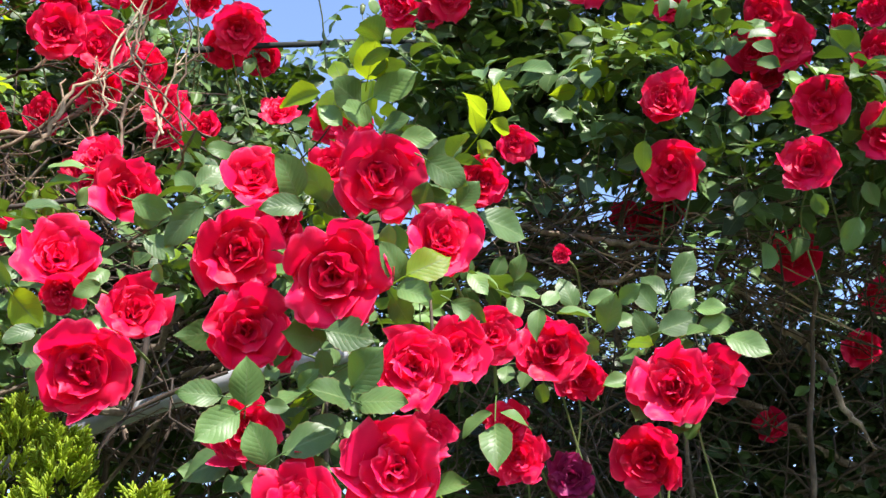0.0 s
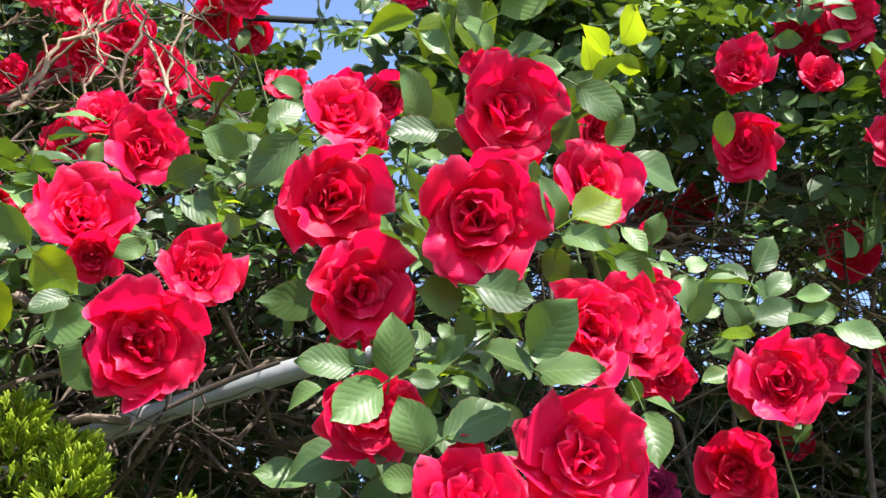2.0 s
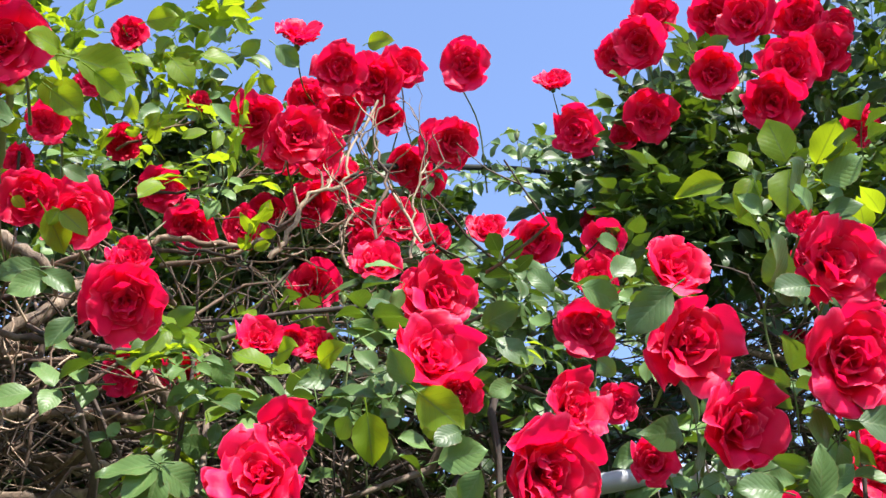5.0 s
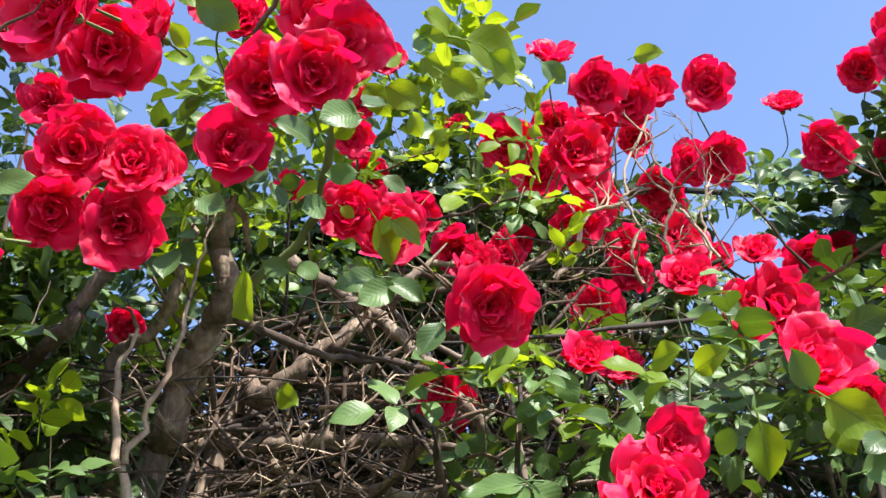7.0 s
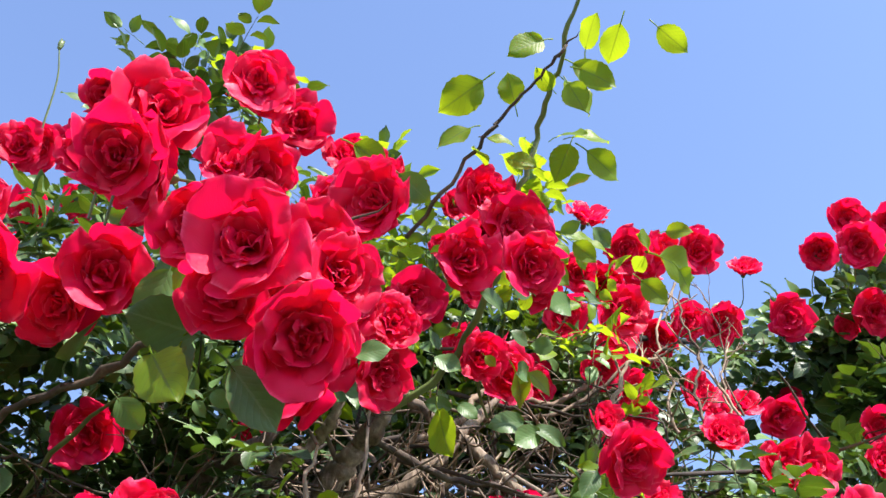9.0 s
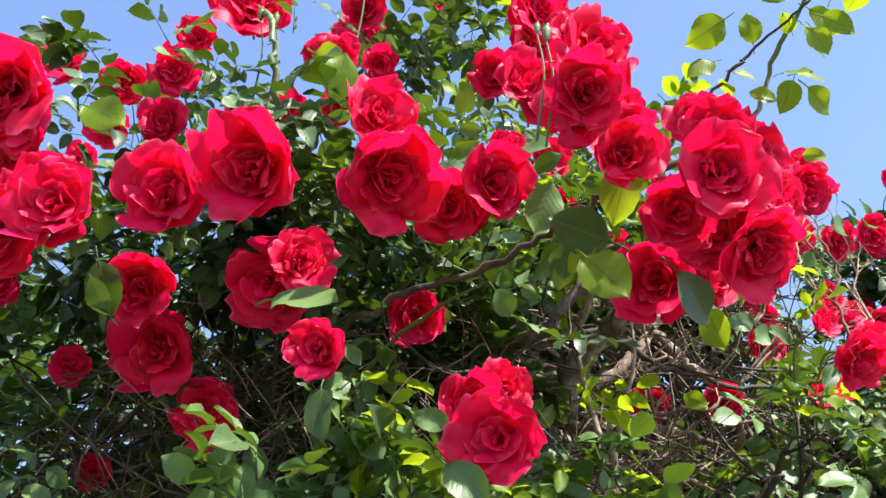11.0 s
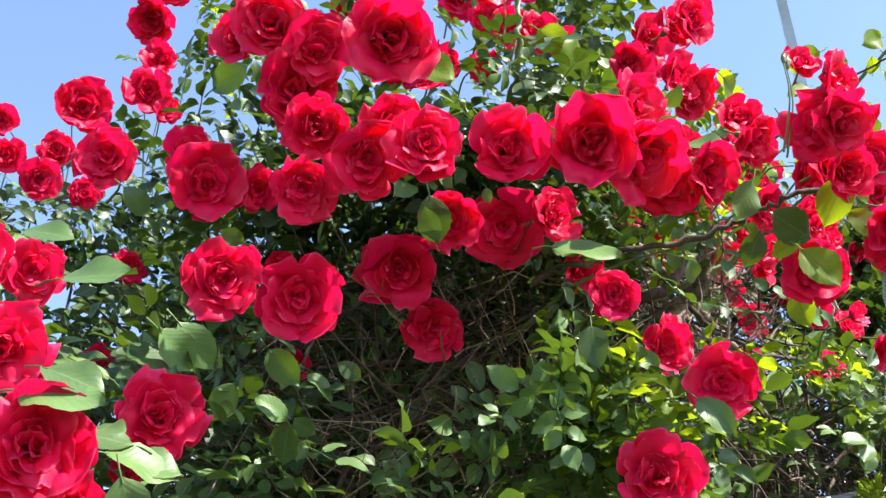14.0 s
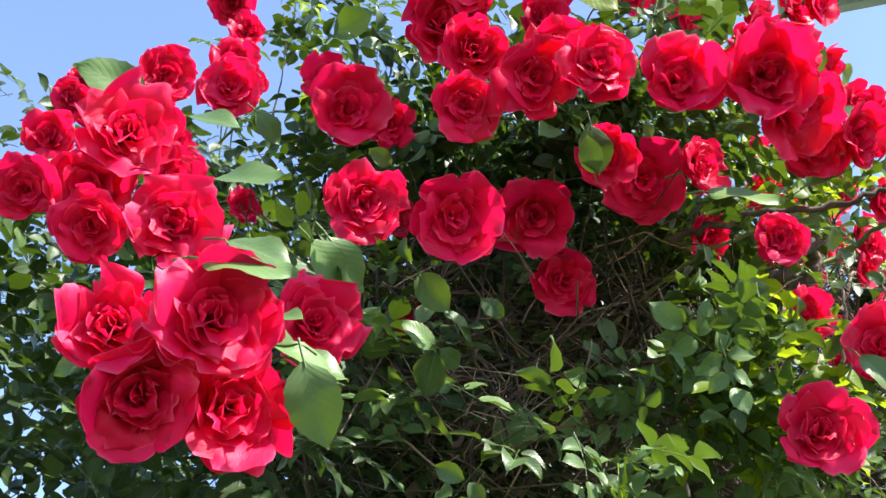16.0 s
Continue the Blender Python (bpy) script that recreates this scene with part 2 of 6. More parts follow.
def petal(acc, length, width, tilt0, tilt1, cup, az, rise, ruffle, rng, rows=7, cols=7, notch=0.03, roll=0.0, twist=0.0):
    """One broad round petal, with its foot on the axis. roll: degrees by which its margin turns back; twist: how far one side lies over the next petal."""
    v = np.linspace(0, 1, rows) ** 0.85
    tilt = np.radians(tilt0 + (tilt1 - tilt0) * v**1.4 + roll * np.clip((v - 0.7) / 0.3, 0, 1) ** 1.5)
    step = np.diff(v) * length
    r = np.concatenate([[0], np.cumsum(np.sin(tilt[:-1]) * step)]) + 0.03
    z = np.concatenate([[0], np.cumsum(np.cos(tilt[:-1]) * step)]) + rise
    half = width * (0.14 + 0.86 * np.sin(np.pi * 0.5 * np.minimum(v / 0.62, 1)) ** 0.85)
    half = half * np.where(v > 0.55, np.sqrt(1 - 0.78 * (np.maximum(v - 0.55, 0) / 0.5) ** 2), 1)
    u = np.sin(np.linspace(-1, 1, cols) * np.pi / 2 * 0.92) / math.sin(np.pi / 2 * 0.92)
    s = half[:, None] * u[None]
    bend = cup * (1 - 0.5 * v)[:, None] + 1e-3
    across, inward = np.sin(bend * s) / bend, (1 - np.cos(bend * s)) / bend
    k, ph = rng.uniform(2.2, 4.2), rng.uniform(0, 6.28)
    wave = ruffle * (v**2)[:, None] * (np.sin(k * u + ph) * 0.7 + 0.4 * np.sin(2.3 * k * u + 2 * ph))[None]
    wave = wave + 0.25 * ruffle * (v**7)[:, None] * np.sin(rng.uniform(8, 13) * u + rng.uniform(0, 6))[None]
    wave = wave + twist * u[None] * (v**1.5)[:, None]
    nick = rng.uniform(-0.35, 0.35)
    shorter = (0.24 * (1 - np.sqrt(1 - 0.96 * u**2)) + notch * np.exp(-(((u - nick) / 0.16) ** 2)) + rng.uniform(-0.06, 0.06) * u)[None] * (v**2.2)[:, None]
    nr, nz = -np.cos(tilt)[:, None], np.sin(tilt)[:, None]
    push = inward + wave
    R = r[:, None] + nr * push - shorter * length * np.sin(tilt)[:, None]
    Z = z[:, None] + nz * push - shorter * length * np.cos(tilt)[:, None]
    c, d = math.cos(az), math.sin(az)
    p = np.stack([R * c - across * d, R * d + across * c, Z], -1).reshape(-1, 3)
    t = np.stack(np.meshgrid((u + 1) / 2, v), -1).reshape(-1, 2)
    acc.add(p, grid_faces(rows, cols), t)


def crumple(acc, amount, seed):
    """Soft unevenness over a whole flower."""
    shift = Vector((seed * 3.7, seed * 1.3, seed * 0.7))
    for v in acc.v:
        for k in range(len(v)):
            p = Vector(v[k])
            v[k] += np.array(noise.noise_vector(p * 1.3 + shift)) * amount * min(1.0, p.length * 1.4)
            v[k] += np.array(noise.noise_vector(p * 3.4 - shift)) * amount * 0.35


def rose_core(seed):
    """The inner whorls: a tight heart and three rounds of cupped petals that overlap."""
    rng = random.Random(seed)
    acc = Acc()
    open_ = rng.uniform(0.85, 1.15)
    for k in range(4):
        petal(acc, 0.62 * rng.uniform(0.85, 1.1), 0.25, -6, rng.uniform(10, 30), 4.2, k * 1.75 + rng.random(), -0.48, 0.06, rng, 6, 7)
    for k in range(5):
        petal(acc, 0.72 * rng.uniform(0.85, 1.1), 0.40, rng.uniform(6, 16), rng.uniform(30, 52) * open_, 2.7, k * 1.257 + rng.uniform(-0.45, 0.45), -0.51, 0.13, rng, 7, 8, 0.06, rng.uniform(0, 40), 0.07)
    for k in range(6):
        petal(acc, 0.80 * rng.uniform(0.86, 1.1), 0.54, rng.uniform(20, 33), rng.uniform(50, 74) * open_, 1.75, k * 1.047 + rng.uniform(-0.4, 0.4), -0.54, 0.19, rng, 7, 9, 0.08, rng.uniform(0, 50), 0.09)
    for k in range(6):
        petal(acc, 0.90 * rng.uniform(0.86, 1.08), 0.68, rng.uniform(36, 48), rng.uniform(64, 92) * open_, 1.15, k * 1.047 + 0.5 + rng.uniform(-0.35, 0.35), -0.56, 0.21, rng, 7, 10, 0.08, rng.uniform(0, 60), 0.10)
    crumple(acc, 0.12, seed)
    return acc.mesh("rose_flower", PETAL)


def outer_petal(seed):
    rng = random.Random(seed)
    acc = Acc()
    petal(acc, rng.uniform(0.96, 1.14), rng.uniform(0.82, 1.04), rng.uniform(44, 58), rng.uniform(72, 104), rng.uniform(0.5, 1.0), 0, -0.58, 0.24, rng, 9, 12, rng.uniform(0.0, 0.12), rng.uniform(0, 60), rng.uniform(0.04, 0.14))
    crumple(acc, 0.12, seed)
    return acc.mesh("petal", PETAL)


def calyx_mesh():
    acc = Acc()
    rng = random.Random(4)
    tube(acc, [(0, 0, -0.95), (0, 0, -0.86), (0, 0, -0.72), (0, 0, -0.58), (0, 0, -0.5)], [0.05, 0.12, 0.15, 0.13, 0.06], 8)
    for k in range(5):
        petal(acc, 0.5, 0.1, 60, 150, 1.0, k * 1.257, -0.6, 0.03, rng, 5, 3)
    return acc.mesh("calyx", GREEN)


CORES = [rose_core(20 + k) for k in range(9)]
OUTERS = [outer_petal(50 + k) for k in range(9)]
CALYX = calyx_mesh()


HEADS = []


def faded(me):
    twin = me.copy()
    twin.materials[0] = FADED
    return twin


def aim(normal, spin):
    """A turn that lays +z along the normal."""
    return Vector(normal).to_track_quat("Z", "Y").to_matrix().to_4x4() @ Matrix.Rotation(spin, 4, "Z")


def bloom(plant, x, y, z, width, fx, fz, withered=False):
    """A rose with its face at (x, y, z), looking along (fx, -1, fz)."""
    rng = plant["rng"]
    n = Vector((fx, -1, fz + 0.15)).normalized()
    size = width * 0.5 / 1.03
    core = rng.choice(CORES)
    head = part("rose_flower", faded(core) if withered else core, plant["root"], "faded purple double rose" if withered else "")
    head.matrix_basis = Matrix.Translation((x, y, z)) @ aim(n, rng.uniform(0, 6.28)) @ Matrix.Diagonal((size, size, size * rng.uniform(0.85, 1.1), 1))
    count = rng.choice((5, 5, 6))
    for k in range(count):
        me = rng.choice(OUTERS)
        leaf = part("petal", faded(me) if withered else me, head)
        leaf.matrix_basis = Matrix.Rotation(6.283 * k / count + rng.uniform(-0.25, 0.25), 4, "Z") @ Matrix.Rotation(rng.uniform(-0.55, 0.15), 4, "Y") @ Matrix.Scale(rng.uniform(0.88, 1.12), 4)
    part("calyx", CALYX, head)
    foot = Vector((x, y, z)) - n * size * 0.9
    far = y > 1.3
    knee = foot - n * (0.05 if far else 0.03) + Vector((rng.uniform(-0.02, 0.02), 0.02, -0.005))
    end = knee + Vector((rng.uniform(-0.03, 0.03), rng.uniform(0.06, 0.1), rng.uniform(-0.06, 0.0))) * (1.0 if far else 0.6)
    if far:
        low = end + Vector((rng.uniform(-0.04, 0.04), rng.uniform(0.02, 0.06), rng.uniform(-0.16, -0.10)))
        tube(plant["stems"], smooth_path([foot, knee, end, low], 4), np.linspace(0.0012, 0.0019, 13), 5)
        plant["stalks"].append((end, low))
    elif y > 0.85:
        tube(plant["stems"], smooth_path([foot, knee, end], 4), np.linspace(0.0014, 0.0022, 9), 5)
    else:
        tube(plant["stems"], [foot, foot - n * 0.012, foot - n * 0.025], [0.0014, 0.0016, 0.0018], 5)
    HEADS.append((Vector((x, y, z)), n, width * 0.5))


def bud_mesh():
    acc = Acc()
    rng = random.Random(9)
    tube(acc, [(0, 0, -1.3), (0, 0, -1.0), (0, 0, -0.7), (0, 0, -0.2), (0, 0, 0.35), (0, 0, 0.8), (0, 0, 1.0)], [0.12, 0.34, 0.38, 0.5, 0.46, 0.2, 0.03], 10)
    for k in range(5):
        petal(acc, 1.7, 0.3, 24, -10, 2.0, k * 1.257, -0.75, 0.03, rng, 6, 5)
    return acc.mesh("rose_bud", GREEN)


BUD = bud_mesh()


def bud(plant, x, y, z, size, lean=(0.1, -0.1)):
    """A closed green bud on a thin stalk."""
    ob = part("rose_bud", BUD, plant["root"], "closed green bud")
    way = Vector((lean[0], lean[1], 1)).normalized()
    ob.matrix_basis = Matrix.Translation((x, y, z)) @ aim(way, 0.4) @ Matrix.Scale(size, 4)
    foot = Vector((x, y, z)) - way * size
    tube(plant["stems"], smooth_path([foot, foot + Vector((0.005, 0.01, -0.05)), foot + Vector((-0.005, 0.03, -0.12))], 4), np.linspace(0.0009, 0.0015, 9), 5)


# ---- leaves ----


def leaflet(length, width, rows, cols, rng, fold, droop):
    """A broad oval blade with a short tip, finely toothed where it has rows enough."""
    v = np.linspace(0, 1, rows)
    v = 0.5 * v + 0.25 * (1 - np.cos(np.pi * v))
    half = width * np.sin(np.pi * np.clip(v, 0.012, 0.99) ** 0.88) ** (0.56 + 0.55 * v**4)
    if rows > 8:
        half = half * (1 + 0.03 * np.where(np.arange(rows) % 2, 1, -1))
    u = np.linspace(-1, 1, cols)
    x = half[:, None] * u[None]
    y = (v * length)[:, None] + 0 * x + (0.05 * length * np.abs(u))[None] * (1 - v)[:, None]
    curl = rng.uniform(-0.25, 0.25)
    z = fold * np.abs(x) - droop * length * (v**2)[:, None] + curl * length * 0.3 * (u**2)[None] * v[:, None]
    z = z + 0.045 * length * np.sin(6 * v + rng.uniform(0, 6))[:, None] * u[None]
    z = z + 0.02 * length * np.sin(rng.uniform(9, 13) * v + rng.uniform(0, 6))[:, None] * (u**2)[None]
    t = np.stack(np.meshgrid((u + 1) / 2, v), -1).reshape(-1, 2)
    return np.stack([x, y, z], -1).reshape(-1, 3), grid_faces(rows, cols), t


def compound_leaf(seed, fine, count=None, grid=(6, 3)):
    """Leaflets on a stalk that runs along +y, their upper side towards +z."""
    rng = random.Random(seed)
    acc = Acc()
    count = count or rng.choice((5, 5, 7, 3))
    rows, cols = (9, 5) if fine else grid
    pairs = (count - 1) // 2
    stalk = 0.035 + 0.026 * pairs
    bow = rng.uniform(0.1, 0.5)

    def on_stalk(s):
        return np.array([0, s * stalk, -bow * stalk * s * s * 0.4])

    steps = (0, 0.35, 0.7, 1.0) if fine else (0, 1.0)
    tube(acc, [on_stalk(s) for s in steps], np.linspace(0.0011, 0.0006, len(steps)), 4 if fine else 3)
    spots = [(1.0, 0.0, 1.1)]
    for k in range(pairs):
        s = 1 - (k + 0.6) / (pairs + 0.55)
        for side in (-1, 1):
            spots.append((s + rng.uniform(-0.02, 0.02), side * rng.uniform(55, 80), rng.uniform(0.8, 1.0)))
    for s, turn, size in spots:
        length = 0.048 * size * rng.uniform(0.88, 1.12)
        v, f, t = leaflet(length, length * rng.uniform(0.28, 0.37), rows, cols, rng, rng.uniform(0.05, 0.6), rng.uniform(0.0, 0.4))
        m = Matrix.Rotation(-radians(turn), 3, "Z") @ Matrix.Rotation(rng.uniform(-0.35, 0.3), 3, "X") @ Matrix.Rotation(rng.uniform(-0.35, 0.35), 3, "Y")
        v = v + np.array([0, 0.004, 0])
        acc.add(v @ np.array(m).T + on_stalk(s), f, t)
    return acc


FINE = [compound_leaf(100 + k, True) for k in range(9)]
FINE_MESH = [a.mesh("leaf", LEAF) for a in FINE]
TRIO_MESH = [compound_leaf(160 + k, True, 3).mesh("leaf", LEAF) for k in range(3)]
YOUNG_MESH = [compound_leaf(140 + k, True, 5).mesh("leaf", YOUNG) for k in range(4)]


def plain_arrays(a):
    return np.concatenate(a.v), np.concatenate(a.f), np.concatenate(a.t)


COARSE = [plain_arrays(compound_leaf(200 + k, False)) for k in range(9)]
DISTANT = [plain_arrays(compound_leaf(220 + k, False, None, (5, 3))) for k in range(7)]


def single_leaf(seed, material):
    rng = random.Random(seed)
    acc = Acc()
    v, f, t = leaflet(1.0, rng.uniform(0.30, 0.37), 17, 7, rng, rng.uniform(0.05, 0.3), rng.uniform(0.0, 0.25))
    acc.add(v, f, t)
    tube(acc, [(0, -0.28, -0.06), (0, -0.1, 0), (0, 0.1, 0.005)], [0.018, 0.016, 0.012], 4)
    return acc.mesh("leaf", material)


SINGLE = [single_leaf(300 + k, LEAF) for k in range(7)]
SINGLE_YOUNG = [single_leaf(320 + k, YOUNG) for k in range(5)]
SINGLE_DEAD = [single_leaf(340 + k, DEAD) for k in range(2)]


def single(plant, place, ahead, up, length, young=False, dead=False):
    """One large leaf, from its foot along ahead."""
    rng = plant["rng"]
    kinds = SINGLE_DEAD if dead else SINGLE_YOUNG if young else SINGLE
    ob = part("leaf", rng.choice(kinds), plant["root"], "translucent yellow-green young leaf" if young else "shrivelled brown dead leaf" if dead else "")
    ob.matrix_basis = Matrix.Translation(place) @ frame_of(ahead, up).to_4x4() @ Matrix.Scale(length, 4)


def frame_of(ahead, up):
    """Axes with y along ahead and z near up."""
    y = Vector(ahead).normalized()
    x = y.cross(Vector(up)).normalized()
    return Matrix((x, y, x.cross(y))).transposed()


def sprig(plant, place, ahead, up, size=1.0, young=False, trio=False):
    """One leaf of its own at a place."""
    rng = plant["rng"]
    kinds = YOUNG_MESH if young else TRIO_MESH if trio else FINE_MESH
    ob = part("leaf", rng.choice(kinds), plant["root"], "translucent yellow-green young leaf" if young else "")
    ob.matrix_basis = Matrix.Translation(place) @ frame_of(ahead, up).to_4x4() @ Matrix.Scale(size, 4)


def covers_bloom(place, reach):
    """Whether a leaf there would lie over the face of a rose."""
    for c, n, r in HEADS:
        d = place - c
        along = d.dot(n)
        if -0.6 * r < along < 0.30 and (d - n * along).length < r + reach * max(0.3, 1 - along * 2):
            return True
    return False


def clump(plant, centre, radii, count, shown=0, young=0.0):
    """Leaves in an oval cloud; so many of them as leaves of their own, the rest as one mass in the shade-darkened
    green.
    """
    rng = plant["rng"]
    more = 1 / plant["leaf"] ** 1.3
    count, shown = int(count * more), int(shown * more)
    for k in range(count):
        while True:
            p = Vector((rng.uniform(-1, 1), rng.uniform(-1, 1), rng.uniform(-1, 1)))
            if p.length < 1:
                break
        spread = 1 + 0.35 * noise.noise(Vector(centre) * 3 + p * 2.2)
        place = Vector(centre) + Vector((p.x * radii[0], p.y * radii[1], p.z * radii[2])) * spread
        outward = Vector((p.x, p.y - 0.4, p.z * 0.5))
        ahead = outward * 0.9 + Vector((rng.gauss(0, 0.55), rng.gauss(0, 0.55) - 0.2, rng.gauss(-0.25, 0.4)))
        up = Vector((rng.gauss(0.2, 0.4), rng.gauss(plant["face"], 0.4), rng.gauss(1.2 + plant["face"], 0.4)))
        if covers_bloom(place, 0.05) or covers_bloom(place + ahead.normalized() * 0.07, 0.03):
            continue
        if ahead.length < 0.1:
            ahead = Vector((0, -1, 0))
        size = rng.uniform(0.72, 1.12) * plant["leaf"]
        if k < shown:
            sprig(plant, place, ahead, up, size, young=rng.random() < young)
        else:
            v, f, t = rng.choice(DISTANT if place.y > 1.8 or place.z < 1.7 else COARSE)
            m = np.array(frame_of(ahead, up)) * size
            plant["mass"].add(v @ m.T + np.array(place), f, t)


def twig(acc, start, way, length, radius, rng, bend=0.1, sides=4, steps=6):
    """A twig of nearly straight runs with a sharp kink here and there."""
    p, w = Vector(start), Vector(way).normalized()
    path = [tuple(p)]
    for _ in range(steps):
        b = 0.5 if rng.random() < 0.22 else bend
        w = (w + Vector((rng.gauss(0, b), rng.gauss(0, b), rng.gauss(0, b)))).normalized()
        p = p + w * (length / steps) * rng.uniform(0.7, 1.3)
        path.append(tuple(p))
    girth = np.array([rng.uniform(0.85, 1.2) for _ in path])
    tube(acc, path, np.linspace(radius, radius * 0.45, len(path)) * girth, sides)
    return path


def tangle(plant, centre, radii, count, kind="dry", thick=(0.0012, 0.0035), length=(0.15, 0.5), lean=(0, 0, 0.1)):
    rng = plant["rng"]
    for _ in range(count):
        p = Vector([c + r * rng.uniform(-1, 1) for c, r in zip(centre, radii)])
        way = Vector((rng.gauss(lean[0], 1), rng.gauss(lean[1], 0.6), rng.gauss(lean[2], 0.7)))
        radius = thick[0] + (thick[1] - thick[0]) * rng.random() ** 2.2
        span = rng.uniform(*length)
        end = p + way.normalized() * span
        if end.z > centre[2] + radii[2] + 0.05 or abs(end.x - centre[0]) > radii[0] + 0.12:
            way = Vector(centre) - p + way * 0.2
            way.z *= 0.5
            span *= 0.7
        if covers_bloom(p + way.normalized() * span * 0.5, 0.0) or covers_bloom(p + way.normalized() * span, 0.0):
            continue
        path = twig(plant[kind], p, way, span, radius, rng, 0.1, 5 if radius > 0.003 else 4, 7)
        for _ in range(rng.choice((0, 1, 2, 2))):
            k = rng.randrange(1, 7)
            run = (Vector(path[k]) - Vector(path[k - 1])).normalized()
            fork = run + Vector((rng.gauss(0, 0.6), rng.gauss(0, 0.6), rng.gauss(0.2, 0.6)))
            twig(plant[kind], path[k], fork, rng.uniform(0.02, 0.10), max(0.0009, radius * 0.5), rng, 0.15, 3, 4)


def dead_shoot(plant, points, radius, count, reach):
    """A bare tan branch through the points, with forked side shoots."""
    rng = plant["rng"]
    path = smooth_path(points, 5, 0.0025, rng)
    n = len(path)
    tube(plant["dry"], path, np.linspace(radius, radius * 0.4, n) * np.array([rng.uniform(0.85, 1.25) for _ in path]), 6)
    for _ in range(count):
        k = rng.randrange(2, n)
        run = Vector(path[k]) - Vector(path[k - 1])
        way = run.normalized() + Vector((rng.gauss(0, 0.7), rng.gauss(0, 0.4), rng.gauss(0.25, 0.7)))
        side = twig(plant["dry"], path[k], way, reach * rng.uniform(0.4, 1.1), radius * rng.uniform(0.35, 0.6), rng, 0.12, 5, 6)
        for _ in range(rng.choice((1, 2, 3))):
            j = rng.randrange(1, 7)
            way = Vector(side[j]) - Vector(side[j - 1])
            way = way.normalized() + Vector((rng.gauss(0, 0.6), rng.gauss(0, 0.5), rng.gauss(0.2, 0.6)))
            twig(plant["dry"], side[j], way, reach * rng.uniform(0.15, 0.45), radius * 0.28, rng, 0.12, 4, 4)


def cane(plant, points, r0, r1, name="cane", material=BARK, label="", wobble=0.002):
    acc = Acc()
    path = smooth_path(points, 8, wobble, plant["rng"])
    n = len(path)
    swell = 1 + 0.16 * np.array([noise.noise(Vector(q) * 30) for q in path])
    knots = plant["rng"].sample(range(n), max(1, n // 9))
    for k in knots:
        swell[k] *= plant["rng"].uniform(1.1, 1.35)
    girth = np.linspace(r0, r1, n) * swell
    girth[-6:] *= np.linspace(1, 0.12, 6)
    tube(acc, path, girth, 11)
    if r0 > 0.005:
        # ridges and dents of old bark
        v = acc.v[0].reshape(n, 12, 3)
        for k in range(n):
            for q in range(12):
                d = v[k, q] - path[k]
                a = Vector(path[k] + d * 0.6)
                v[k, q] += d * (0.30 * noise.noise(Vector((a.x * 55, a.y * 55, a.z * 22))) + 0.12 * noise.noise(a * 160))
        v[:, 11] = v[:, 0]
    if r0 > 0.0025:
        # stubs of broken side shoots
        for k in plant["rng"].sample(range(1, n - 1), min(n - 2, n // 5)):
            way = Vector([plant["rng"].gauss(0, 1) for _ in range(3)]).normalized()
            twig(acc, path[k], way, plant["rng"].uniform(1.5, 4) * r0, r0 * 0.28, plant["rng"], 0.2, 4, 3)
    return part(name, acc.mesh(name, material), plant["root"], label)


def begin_plant(foot, seed, label):
    root = new("rose_bush")
    root.location = (0, 0, 0)
    tagged(root, label, "rose bush", "climbing roses")
    return {"root": root, "rng": random.Random(seed), "foot": foot, "face": -0.75, "leaf": 1.0, "stalks": [], "stems": Acc(), "dry": Acc(), "wood": Acc(), "mass": Acc()}


def end_plant(plant):
    for key, name, material, label in (
        ("stems", "flower_stem", GREEN, "thin green flower stalks"),
        ("dry", "twig_tangle", DRY, "tangle of bare tan twigs"),
        ("wood", "brushwood", BARK, "brown woody branches"),
        ("mass", "foliage", LEAF_SHADED, "dense rose leaves in green darkened for shade"),
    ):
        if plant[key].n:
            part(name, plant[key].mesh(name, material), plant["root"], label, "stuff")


# ---- ground ----
ground = tagged(new("ground", bpy.data.meshes.new("ground")), "rough grassy soil below the roses", "ground", kind="structure")
gm = bmesh.new()
bmesh.ops.create_grid(gm, x_segments=60, y_segments=60, size=300)
for gv in gm.verts:
    gv.co.z = 0.05 * noise.noise(gv.co * 0.11) if gv.co.length > 12 else 0
gm.to_mesh(ground.data)
gm.free()
ground.data.materials.append(SOIL)

# ---- the plants ----
front = begin_plant((0.75, 1.2, 0), 11, "climbing rose full of large red double blooms")
right = begin_plant((1.2, 2.9, 0), 12, "tall red climbing rose spread over an arch")
middle = begin_plant((0.0, 1.6, 0), 13, "red climbing rose with many bare dry twigs")
left = begin_plant((-0.35, 0.9, 0), 14, "large red climbing rose with crowded flower clusters")
far_left = begin_plant((-1.25, 1.6, 0), 15, "smaller red climbing rose behind the hedge")

left["face"], far_left["face"] = -0.6, -0.6
left["leaf"], far_left["leaf"], middle["leaf"] = 0.74, 0.8, 0.85

bloom(far_left, -1.165, 1.602, 3.299, 0.101, 0.12, -0.94)
bloom(far_left, -1.168, 1.444, 2.930, 0.073, -0.06, -0.44)
bloom(far_left, -1.179, 1.449, 2.844, 0.095, 0.15, -0.63)
bloom(far_left, -1.199, 1.653, 3.214, 0.111, -0.21, -1.43)
bloom(far_left, -1.255, 1.277, 2.461, 0.055, 0.05, -0.66)
bloom(far_left, -1.304, 1.541, 2.846, 0.110, 0.20, -0.60)
bloom(far_left, -1.342, 1.403, 2.558, 0.081, 0.15, -0.66)
bloom(far_left, -1.414, 1.468, 2.646, 0.071, 0.13, -0.69)
